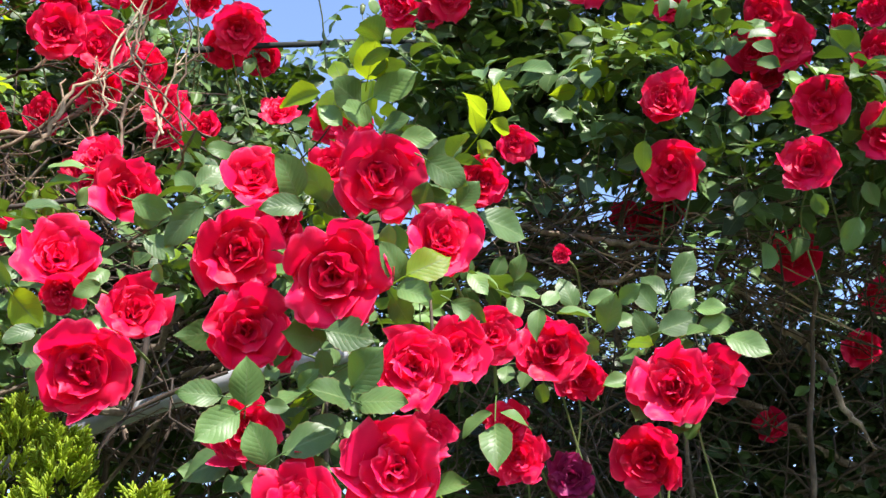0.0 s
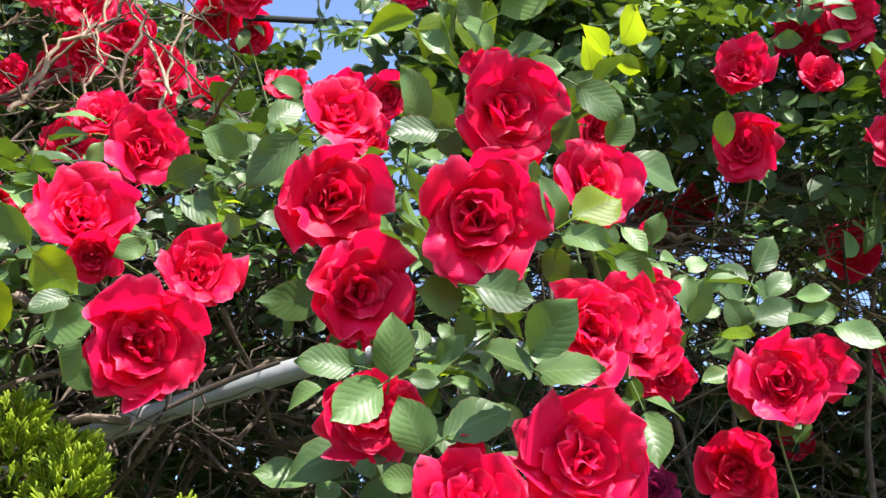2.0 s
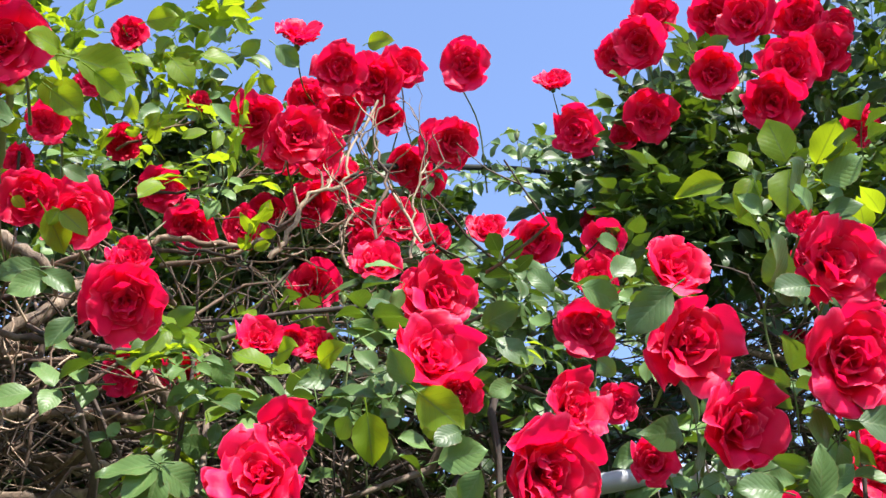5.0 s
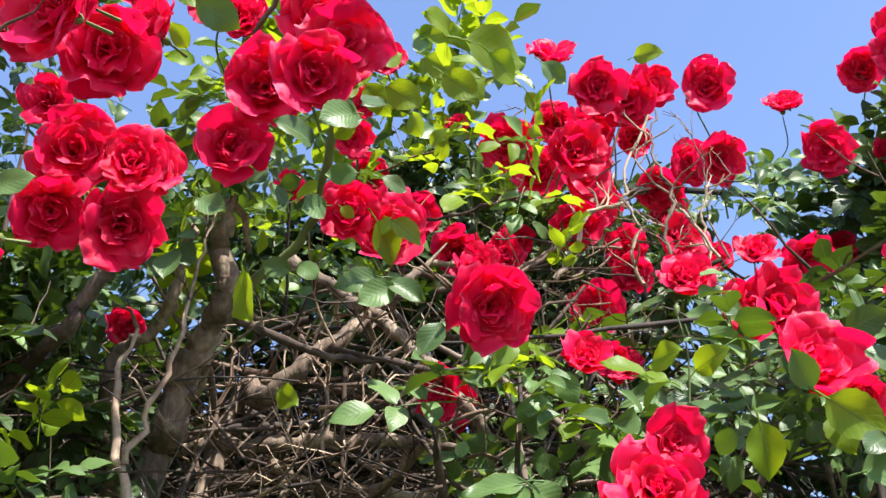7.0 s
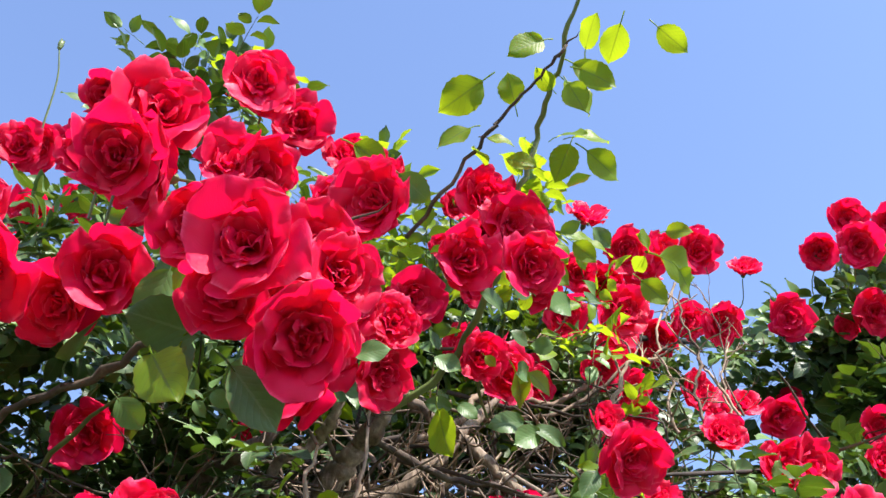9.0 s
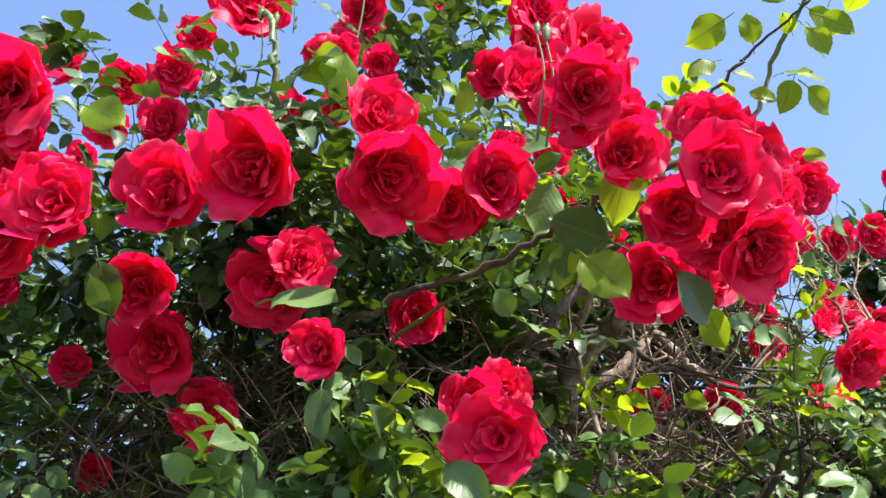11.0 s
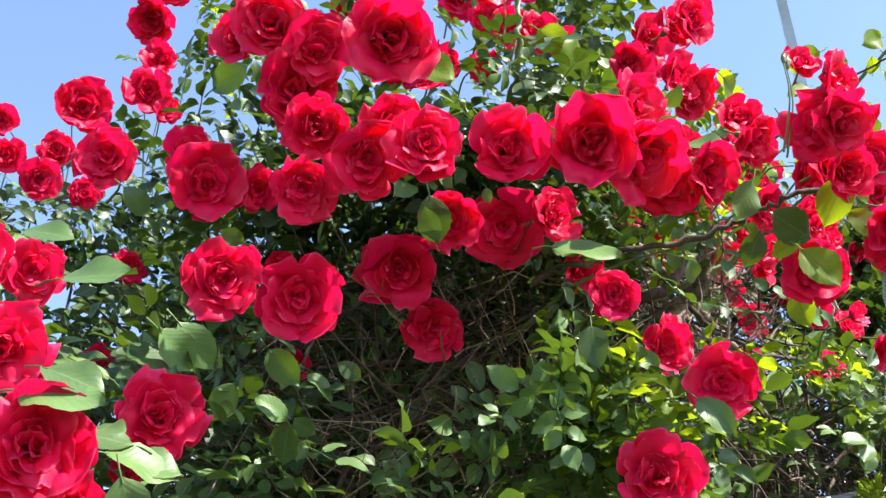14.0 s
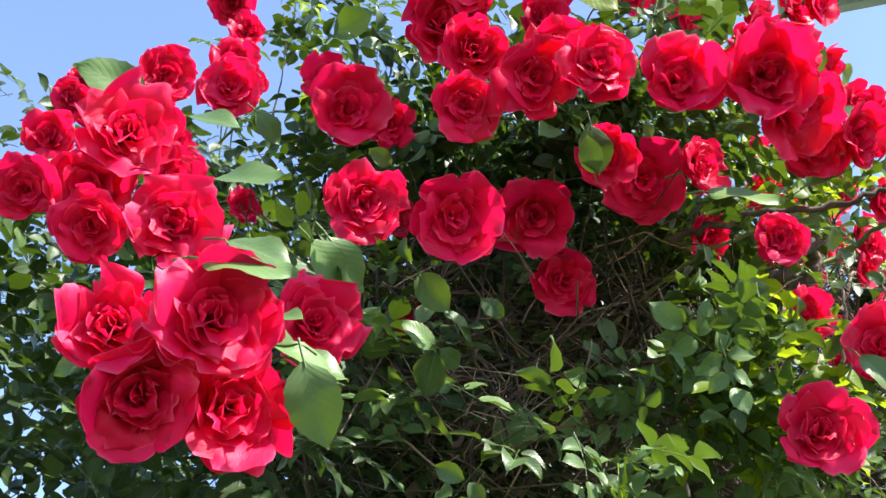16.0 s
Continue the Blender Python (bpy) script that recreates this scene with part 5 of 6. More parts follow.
single(left, (-0.789, 0.954, 1.934), (-0.22, 0.29, -0.93), (-0.33, -0.92, -0.20), 0.073)
single(left, (-0.639, 0.863, 1.889), (0.65, 0.09, -0.75), (-0.45, -0.75, -0.48), 0.062)
single(left, (-0.726, 0.881, 1.852), (-0.13, 0.65, -0.75), (-0.32, -0.74, -0.59), 0.031)
single(middle, (0.082, 0.758, 2.339), (-0.29, -0.93, -0.21), (0.95, -0.28, -0.11), 0.036, True)
single(middle, (0.093, 0.762, 2.331), (0.78, 0.62, 0.07), (0.61, -0.73, -0.31), 0.063, True)
single(middle, (0.112, 0.768, 2.318), (0.45, 0.89, -0.13), (0.76, -0.45, -0.47), 0.040, True)
single(middle, (0.072, 0.773, 2.308), (0.71, 0.36, -0.60), (0.10, -0.90, -0.42), 0.038, True)
single(middle, (0.078, 0.762, 2.332), (-0.36, 0.93, -0.07), (-0.61, -0.29, -0.74), 0.027, True)
single(middle, (0.024, 0.782, 2.288), (-0.27, -0.82, -0.51), (0.62, -0.55, 0.56), 0.040)
single(middle, (-0.004, 0.783, 2.288), (-0.50, -0.63, -0.59), (0.78, -0.62, 0.01), 0.040)
single(middle, (-0.019, 0.843, 2.277), (-0.91, -0.36, -0.22), (0.42, -0.75, -0.52), 0.029)
single(middle, (-0.049, 0.854, 2.254), (-0.38, -0.70, -0.60), (0.91, -0.40, -0.10), 0.036)
single(middle, (-0.054, 1.039, 2.448), (0.84, 0.47, -0.26), (0.46, -0.88, -0.11), 0.034)
single(middle, (-0.064, 1.258, 2.926), (0.89, -0.20, 0.42), (0.10, -0.80, -0.59), 0.030, True)
single(middle, (-0.055, 1.259, 2.925), (-0.26, -0.04, -0.97), (0.20, -0.98, -0.02), 0.040)
single(middle, (0.010, 1.265, 2.910), (0.87, 0.44, 0.21), (0.47, -0.64, -0.61), 0.044, True)
single(middle, (0.052, 1.268, 2.902), (0.60, 0.80, 0.08), (0.80, -0.59, -0.07), 0.041, True)
single(middle, (0.018, 1.271, 2.897), (0.51, -0.04, -0.86), (-0.08, -1.00, -0.01), 0.042)
single(middle, (0.009, 1.285, 2.866), (0.51, 0.84, -0.18), (0.75, -0.53, -0.39), 0.033, True)
single(middle, (0.009, 1.305, 2.824), (0.79, 0.36, 0.50), (0.45, -0.89, -0.08), 0.034)
single(middle, (0.116, 1.288, 2.858), (0.67, 0.45, -0.59), (0.23, -0.88, -0.41), 0.049)
single(middle, (0.088, 1.306, 2.821), (0.41, 0.65, -0.64), (0.47, -0.75, -0.46), 0.038, True)
single(middle, (0.026, 1.316, 2.801), (-0.80, -0.06, -0.60), (0.21, -0.96, -0.18), 0.022)
single(middle, (0.251, 1.331, 2.882), (0.80, -0.48, -0.36), (-0.56, -0.81, -0.16), 0.048, True)
single(middle, (-0.047, 1.287, 2.865), (0.99, 0.04, 0.14), (0.10, -0.89, -0.44), 0.037, True)
single(middle, (-0.028, 1.276, 2.887), (0.88, -0.12, 0.46), (0.21, -0.77, -0.60), 0.028)
single(middle, (0.060, 1.292, 2.851), (0.86, -0.48, 0.13), (-0.17, -0.53, -0.83), 0.040)
single(middle, (-0.008, 1.331, 2.769), (-0.70, -0.71, -0.11), (0.64, -0.56, -0.53), 0.030)
single(middle, (-0.038, 1.244, 2.719), (-0.44, -0.37, -0.81), (0.67, -0.75, -0.02), 0.041)
bud(left, -0.407, 0.507, 2.319, 0.0100)
bud(left, -0.604, 0.719, 2.672, 0.0077)
bud(left, -0.723, 0.664, 2.508, 0.0092)
bud(left, -0.705, 0.666, 2.503, 0.0078)
bud(middle, 0.246, 1.201, 2.334, 0.0071)
bud(right, 0.464, 1.840, 3.090, 0.0116)
bud(left, -0.418, 0.498, 2.315, 0.0069)
single(left, (-0.661, 1.080, 2.017), (0.8, 0, -0.5), (0.2, -0.9, 0.3), 0.045, False, True)
single(middle, (-0.302, 1.360, 2.239), (0.1, 0, -1), (0.2, -0.9, 0.3), 0.05, False, True)

# leaves
clump(front, (0.730, 1.161, 2.151), (0.20, 0.12, 0.2), 46, 46, 0.08)
clump(front, (0.813, 1.031, 2.309), (0.05, 0.05, 0.05), 3, 3, 0.2)
clump(front, (1.020, 1.540, 2.190), (0.15, 0.06, 0.045), 20, 20, 0.0)
clump(front, (0.747, 1.138, 1.985), (0.1, 0.1, 0.1), 12, 12, 0.05)
clump(front, (0.889, 1.449, 2.092), (0.12, 0.09, 0.07), 16, 16, 0.0)
clump(right, (1.270, 1.736, 2.737), (0.38, 0.24, 0.2), 270, 250, 0.06)
clump(right, (0.975, 1.819, 3.005), (0.3, 0.25, 0.2), 230, 120, 0.1)
clump(right, (1.521, 1.958, 2.818), (0.35, 0.4, 0.3), 220, 0, 0.0)
clump(right, (1.318, 1.728, 2.604), (0.42, 0.14, 0.12), 120, 40, 0.0)
clump(right, (0.868, 1.945, 2.680), (0.2, 0.16, 0.1), 50, 20, 0.1)
clump(right, (1.60, 2.62, 2.66), (0.5, 0.2, 0.32), 420)
clump(middle, (0.122, 1.734, 2.848), (0.26, 0.15, 0.2), 150, 60, 0.08)
clump(middle, (-0.129, 1.486, 2.792), (0.25, 0.25, 0.16), 100, 80, 0.45)
clump(middle, (0.382, 1.227, 2.276), (0.15, 0.1, 0.06), 26, 26, 0.15)
clump(middle, (0.161, 1.207, 2.226), (0.2, 0.12, 0.05), 30, 30, 0.2)
clump(middle, (0.464, 1.480, 2.393), (0.17, 0.15, 0.1), 50, 40, 0.05)
clump(middle, (0.418, 1.786, 2.613), (0.2, 0.15, 0.08), 45, 20, 0.0)
clump(middle, (0.061, 1.260, 2.209), (0.15, 0.1, 0.07), 10, 10, 0.3)
clump(left, (-0.706, 1.677, 2.394), (0.35, 0.2, 0.34), 340, 0, 0.0)
clump(left, (-1.396, 1.012, 1.820), (0.25, 0.2, 0.25), 200, 30, 0.0)
clump(left, (-0.510, 0.848, 2.203), (0.14, 0.12, 0.12), 50, 30, 0.05)
clump(middle, (0.215, 2.081, 2.457), (0.5, 0.25, 0.25), 240, 0, 0.0)
clump(left, (-0.728, 1.088, 2.285), (0.36, 0.16, 0.18), 150, 70, 0.0)
clump(left, (-0.867, 0.973, 2.367), (0.26, 0.15, 0.07), 130, 0, 0.0)
clump(left, (-0.728, 0.780, 2.307), (0.3, 0.1, 0.06), 40, 40, 0.05)
clump(left, (-0.736, 0.783, 2.419), (0.25, 0.18, 0.16), 150, 50, 0.05)
clump(left, (-0.482, 0.855, 2.614), (0.13, 0.1, 0.2), 90, 30, 0.1)
clump(left, (-0.971, 1.060, 2.111), (0.27, 0.15, 0.2), 120, 60, 0.0)
clump(left, (-1.144, 0.903, 1.931), (0.2, 0.14, 0.2), 100, 50, 0.0)
clump(left, (-0.235, 0.949, 2.455), (0.15, 0.12, 0.09), 40, 40, 0.4)
clump(left, (-0.792, 1.399, 2.045), (0.45, 0.2, 0.2), 160, 0, 0.0)
clump(right, (1.364, 2.930, 2.391), (0.9, 0.25, 0.4), 700, 0, 0.0)
clump(right, (0.715, 2.843, 2.472), (0.6, 0.2, 0.4), 480, 0, 0.0)
# leaf mass added overhead to shade the lower right
clump(right, (1.380, 1.903, 3.291), (0.4, 0.3, 0.2), 240, 0, 0.0)
clump(right, (1.324, 2.051, 2.975), (0.5, 0.25, 0.3), 380, 0, 0.0)
clump(middle, (-0.283, 2.151, 2.553), (0.6, 0.25, 0.33), 520, 0, 0.0)
clump(middle, (0.214, 2.206, 2.426), (0.5, 0.2, 0.3), 330, 0, 0.0)
clump(middle, (-0.184, 2.619, 2.494), (0.9, 0.2, 0.35), 520, 0, 0.0)
clump(left, (-0.889, 1.852, 2.258), (0.5, 0.2, 0.3), 400, 0, 0.0)
clump(left, (-0.85, 1.50, 2.154), (0.5, 0.15, 0.35), 220, 0, 0.0)
clump(left, (-0.45, 1.66, 2.2), (0.4, 0.1, 0.3), 160, 0, 0.0)
clump(right, (1.013, 2.548, 2.270), (0.5, 0.15, 0.2), 300, 0, 0.0)
clump(right, (1.334, 2.614, 2.359), (0.4, 0.15, 0.3), 380, 0, 0.0)
clump(right, (0.800, 2.414, 2.799), (0.3, 0.12, 0.15), 120, 0, 0.0)
clump(middle, (-0.200, 1.951, 2.979), (0.3, 0.12, 0.2), 260, 0, 0.0)
clump(middle, (0.119, 2.005, 2.977), (0.16, 0.1, 0.12), 110, 0, 0.0)
clump(middle, (-0.640, 1.611, 2.889), (0.28, 0.1, 0.15), 120, 30, 0.1)
clump(middle, (-0.282, 1.317, 2.923), (0.12, 0.08, 0.08), 34, 34, 0.7)
clump(middle, (-0.125, 1.345, 2.859), (0.1, 0.08, 0.08), 30, 30, 0.9)
clump(middle, (-0.042, 1.314, 2.924), (0.12, 0.08, 0.05), 26, 26, 0.7)
clump(left, (-0.533, 0.838, 1.989), (0.09, 0.05, 0.1), 34, 34, 0.15)
clump(left, (-0.614, 0.871, 1.919), (0.08, 0.05, 0.06), 16, 16, 0.1)
clump(left, (-0.563, 0.892, 1.944), (0.10, 0.04, 0.1), 20, 20, 0.15)
clump(left, (-0.441, 0.848, 1.871), (0.08, 0.04, 0.07), 20, 20, 0.25)
clump(left, (-0.558, 0.803, 1.899), (0.07, 0.03, 0.07), 14, 14, 0.25)
clump(left, (-0.567, 0.782, 1.944), (0.05, 0.03, 0.05), 8, 8, 0.3)
clump(left, (-0.341, 0.909, 2.022), (0.07, 0.03, 0.1), 18, 18, 0.5)
clump(left, (-0.780, 0.841, 1.821), (0.07, 0.03, 0.06), 10, 10, 0.1)
clump(middle, (0.005, 1.476, 2.220), (0.16, 0.06, 0.06), 24, 24, 0.2)
clump(middle, (0.177, 1.272, 2.419), (0.12, 0.06, 0.1), 34, 34, 0.5)
clump(middle, (0.090, 1.252, 2.581), (0.1, 0.06, 0.07), 20, 20, 0.6)
clump(far_left, (-1.282, 1.571, 2.631), (0.3, 0.2, 0.13), 150, 40, 0.0)
clump(far_left, (-1.022, 1.604, 3.194), (0.15, 0.1, 0.1), 45, 30, 0.2)
clump(far_left, (-1.087, 1.652, 2.334), (0.45, 0.25, 0.25), 220, 0, 0.0)

clump(middle, (-0.27, 1.80, 2.34), (0.55, 0.10, 0.24), 300)
clump(middle, (-0.02, 1.92, 2.62), (0.40, 0.10, 0.22), 220)
clump(left, (-0.72, 1.62, 2.36), (0.30, 0.10, 0.2), 160)
clump(middle, (-0.521, 1.72, 2.995), (0.16, 0.06, 0.12), 90)
clump(middle, (-0.294, 1.78, 2.966), (0.18, 0.06, 0.14), 110)
clump(middle, (-0.041, 1.84, 2.919), (0.18, 0.06, 0.14), 110)
clump(middle, (0.177, 1.9, 2.891), (0.16, 0.06, 0.1), 80)
clump(middle, (-0.152, 1.74, 3.103), (0.14, 0.05, 0.06), 60)
clump(right, (0.735, 1.8, 2.989), (0.13, 0.1, 0.12), 80, 40)
clump(right, (0.678, 1.75, 2.773), (0.1, 0.08, 0.1), 60, 30)
clump(right, (0.861, 1.85, 2.9), (0.14, 0.1, 0.12), 70, 20)
clump(middle, (0.508, 1.6, 2.566), (0.14, 0.06, 0.08), 45, 20)
clump(left, (-0.426, 1.6, 2.634), (0.2, 0.06, 0.1), 70, 0)
clump(middle, (-0.246, 1.66, 2.626), (0.2, 0.06, 0.1), 70, 0)
clump(front, (0.665, 1.52, 2.225), (0.05, 0.03, 0.03), 10, 10)
clump(left, (-0.674, 0.68, 2.465), (0.03, 0.02, 0.03), 4, 4, 0.4)
clump(left, (-0.678, 0.7, 2.402), (0.03, 0.02, 0.03), 4, 4, 0.3)
clump(left, (-0.727, 0.9, 2.611), (0.06, 0.03, 0.05), 10, 10, 0.3)
clump(left, (-0.562, 0.95, 2.715), (0.06, 0.04, 0.07), 22, 22, 0.15)
clump(left, (-0.43, 0.95, 2.813), (0.05, 0.04, 0.06), 20, 20, 0.25)
clump(right, (0.681, 1.95, 3.000), (0.14, 0.08, 0.10), 80, 10)
clump(right, (0.698, 1.90, 2.876), (0.12, 0.08, 0.10), 70, 10)
clump(right, (0.832, 1.95, 3.051), (0.14, 0.08, 0.10), 60, 0)
clump(right, (1.247, 1.58, 2.637), (0.16, 0.04, 0.09), 34, 34, 0.05)
clump(right, (1.20, 1.60, 2.735), (0.20, 0.04, 0.07), 40, 20, 0.08)
clump(right, (1.36, 1.58, 2.600), (0.09, 0.04, 0.11), 30, 14, 0.05)
clump(right, (0.97, 1.62, 2.745), (0.07, 0.04, 0.09), 22, 12, 0.08)
# shaded leaves under the nearest flowers
clump(left, (-0.51, 1.12, 2.399), (0.12, 0.07, 0.10), 60, 30)
clump(left, (-0.455, 1.08, 2.238), (0.14, 0.07, 0.08), 60, 30)
clump(left, (-0.511, 1.25, 2.367), (0.16, 0.08, 0.10), 60)
# small lit leaves low on the hedge
clump(left, (-0.676, 0.66, 1.878), (0.08, 0.03, 0.05), 6, 6, 0.1)
clump(left, (-0.889, 0.62, 1.696), (0.08, 0.03, 0.04), 6, 6, 0.1)
clump(left, (-0.599, 0.86, 1.972), (0.09, 0.05, 0.06), 7, 7, 0.06)
clump(left, (-0.461, 0.88, 1.976), (0.10, 0.05, 0.06), 7, 7, 0.06)

# the lower hedge, down to the ground
clump(front, (0.85, 1.30, 1.15), (0.35, 0.25, 0.6), 200)
clump(right, (1.30, 1.95, 1.15), (0.6, 0.4, 0.75), 400)
clump(middle, (0.10, 1.75, 1.10), (0.6, 0.3, 0.75), 300)
clump(left, (-0.75, 1.15, 1.05), (0.6, 0.3, 0.7), 250)
clump(far_left, (-1.30, 1.75, 1.10), (0.5, 0.3, 0.75), 200)

# small leaves along the arch rod
for k in range(24):
    s_ = right["rng"].random()
    spot = Vector((0.323, 1.710, 2.944)).lerp(Vector((0.587, 2.088, 3.170)), s_) + Vector([right["rng"].gauss(0, 0.03) for _ in range(3)])
    sprig(right, spot, (right["rng"].gauss(0, 1), -0.3, right["rng"].gauss(0, 1)), (0.1, -0.8, 0.5), right["rng"].uniform(0.6, 0.95))

# twig tangles
tangle(left, (-0.188, 1.169, 2.168), (0.2, 0.05, 0.12), 45, thick=(0.001, 0.003), length=(0.08, 0.25), lean=(0.4, 0, 0.2))
tangle(left, (-0.770, 0.936, 1.924), (0.14, 0.04, 0.12), 80, thick=(0.0008, 0.0022), length=(0.08, 0.22), lean=(0.5, 0, 0.6))
tangle(middle, (-0.195, 1.267, 2.264), (0.26, 0.08, 0.17), 60, thick=(0.0012, 0.006), length=(0.1, 0.3))
tangle(middle, (-0.204, 1.317, 2.371), (0.16, 0.08, 0.14), 50, thick=(0.0012, 0.005), length=(0.1, 0.25))
tangle(left, (-0.653, 0.899, 2.050), (0.16, 0.05, 0.16), 60, thick=(0.0008, 0.002), length=(0.08, 0.22), lean=(0.2, 0, 0.9))
# deep twigs take the darker wood colour in place of shade from above
tangle(middle, (-0.039, 1.485, 2.249), (0.5, 0.25, 0.2), 170, kind="wood", thick=(0.0015, 0.007))
tangle(middle, (0.178, 1.517, 2.602), (0.17, 0.1, 0.13), 40, length=(0.06, 0.16), lean=(0.2, 0, 0.5))
tangle(right, (0.976, 1.889, 2.500), (0.26, 0.12, 0.08), 160, thick=(0.0012, 0.003), length=(0.1, 0.3), lean=(0.9, 0, 0))
tangle(left, (-0.678, 1.057, 2.065), (0.25, 0.08, 0.14), 60, thick=(0.001, 0.0025), length=(0.1, 0.25), lean=(0.5, 0, 0.5))
tangle(left, (-0.697, 1.006, 2.057), (0.28, 0.08, 0.14), 200, kind="wood", thick=(0.001, 0.003), length=(0.1, 0.3), lean=(0.3, 0, 0.8))
tangle(middle, (0.141, 1.374, 2.438), (0.15, 0.06, 0.12), 50, thick=(0.0008, 0.002), length=(0.06, 0.2))
tangle(right, (1.016, 1.940, 2.509), (0.5, 0.2, 0.1), 420, kind="wood", length=(0.12, 0.35), lean=(0.9, 0, 0))
tangle(left, (-0.688, 1.607, 2.306), (0.35, 0.2, 0.25), 350, kind="wood", thick=(0.0015, 0.0045), length=(0.15, 0.4))
tangle(right, (1.214, 2.438, 2.385), (0.6, 0.2, 0.25), 560, kind="wood", thick=(0.0012, 0.004), length=(0.15, 0.4), lean=(0.6, 0, 0))
tangle(right, (0.711, 2.121, 2.246), (0.4, 0.3, 0.25), 240, kind="wood", thick=(0.0012, 0.0035), length=(0.15, 0.45), lean=(0.6, 0, 0))
tangle(middle, (-0.088, 1.764, 2.314), (0.55, 0.2, 0.22), 500, kind="wood", thick=(0.0015, 0.0045), length=(0.15, 0.45))
tangle(middle, (-0.237, 1.652, 2.320), (0.4, 0.25, 0.18), 380, kind="wood", thick=(0.0015, 0.0045), length=(0.15, 0.4))
tangle(left, (-0.642, 1.175, 2.049), (0.5, 0.2, 0.2), 300, kind="wood", lean=(0, 0, 0.6))

# bare forked branches
dead_shoot(middle, [(0.101, 1.37, 2.52), (0.127, 1.37, 2.562), (0.159, 1.37, 2.63), (0.206, 1.37, 2.643), (0.217, 1.37, 2.696), (0.26, 1.37, 2.796)], 0.0042, 9, 0.07)
dead_shoot(middle, [(0.217, 1.36, 2.485), (0.207, 1.36, 2.526), (0.221, 1.36, 2.58), (0.21, 1.36, 2.629)], 0.003, 6, 0.06)
dead_shoot(middle, [(0.261, 1.36, 2.488), (0.253, 1.36, 2.557), (0.272, 1.36, 2.63), (0.255, 1.36, 2.713), (0.271, 1.36, 2.796)], 0.003, 9, 0.07)
dead_shoot(middle, [(0.303, 1.38, 2.501), (0.307, 1.38, 2.583), (0.32, 1.38, 2.65), (0.367, 1.38, 2.663)], 0.0026, 7, 0.06)
dead_shoot(middle, [(0.32, 1.37, 2.519), (0.281, 1.37, 2.617), (0.232, 1.37, 2.715), (0.294, 1.37, 2.769)], 0.0025, 8, 0.06)
dead_shoot(middle, [(0.335, 1.4, 2.538), (0.321, 1.4, 2.607), (0.329, 1.4, 2.716), (0.311, 1.4, 2.784)], 0.002, 6, 0.06)
dead_shoot(middle, [(-0.072, 1.4, 2.549), (0.023, 1.4, 2.551), (0.119, 1.4, 2.61), (0.178, 1.4, 2.666)], 0.0045, 7, 0.08)
dead_shoot(middle, [(-0.143, 1.42, 2.615), (-0.038, 1.42, 2.582), (0.059, 1.42, 2.579), (0.134, 1.42, 2.55)], 0.004, 6, 0.07)
dead_shoot(middle, [(-0.163, 1.45, 2.728), (-0.04, 1.45, 2.727), (0.044, 1.45, 2.742), (0.091, 1.45, 2.74)], 0.0032, 5, 0.07)
dead_shoot(middle, [(-0.211, 1.48, 2.854), (-0.114, 1.48, 2.887), (0.0, 1.48, 2.93), (0.063, 1.48, 2.957)], 0.0028, 6, 0.08)
dead_shoot(middle, [(-0.027, 1.34, 2.542), (0.063, 1.34, 2.503), (0.088, 1.34, 2.483), (0.082, 1.34, 2.415)], 0.0026, 5, 0.06)
dead_shoot(left, [(-0.874, 0.98, 1.871), (-0.837, 0.98, 1.915), (-0.766, 0.98, 1.974), (-0.707, 0.98, 2.021)], 0.0045, 4, 0.05)
dead_shoot(left, [(-0.931, 1.0, 1.886), (-0.873, 1.0, 1.958), (-0.793, 1.0, 2.021), (-0.743, 1.0, 2.074)], 0.003, 6, 0.07)
dead_shoot(left, [(-0.801, 1.02, 1.894), (-0.77, 1.02, 1.981), (-0.683, 1.02, 2.066), (-0.618, 1.02, 2.114)], 0.003, 6, 0.07)
dead_shoot(left, [(-0.5, 0.95, 2.026), (-0.549, 0.95, 2.082), (-0.582, 0.95, 2.142), (-0.592, 0.95, 2.199)], 0.004, 4, 0.05)
dead_shoot(left, [(-0.494, 1.0, 1.925), (-0.455, 1.0, 2.036), (-0.457, 1.0, 2.121), (-0.407, 1.0, 2.22)], 0.0035, 6, 0.06)
dead_shoot(left, [(-0.907, 0.97, 1.863), (-0.903, 0.97, 1.926), (-0.851, 0.97, 1.999)], 0.002, 5, 0.05)
dead_shoot(left, [(-0.267, 1.0, 2.059), (-0.29, 1.0, 2.118), (-0.306, 1.0, 2.194), (-0.292, 1.0, 2.258)], 0.005, 4, 0.05)
dead_shoot(left, [(-0.267, 0.98, 2.094), (-0.245, 0.98, 2.168), (-0.231, 0.98, 2.249), (-0.225, 0.98, 2.332), (-0.217, 0.98, 2.384)], 0.0032, 4, 0.05)
dead_shoot(left, [(-0.29, 1.2, 2.247), (-0.275, 1.2, 2.337), (-0.3, 1.2, 2.406)], 0.0025, 5, 0.06)
dead_shoot(left, [(-0.156, 1.2, 2.202), (-0.161, 1.2, 2.289), (-0.17, 1.2, 2.353)], 0.0025, 6, 0.06)
dead_shoot(left, [(-0.148, 1.22, 2.183), (-0.12, 1.22, 2.251), (-0.12, 1.22, 2.342)], 0.0022, 6, 0.06)

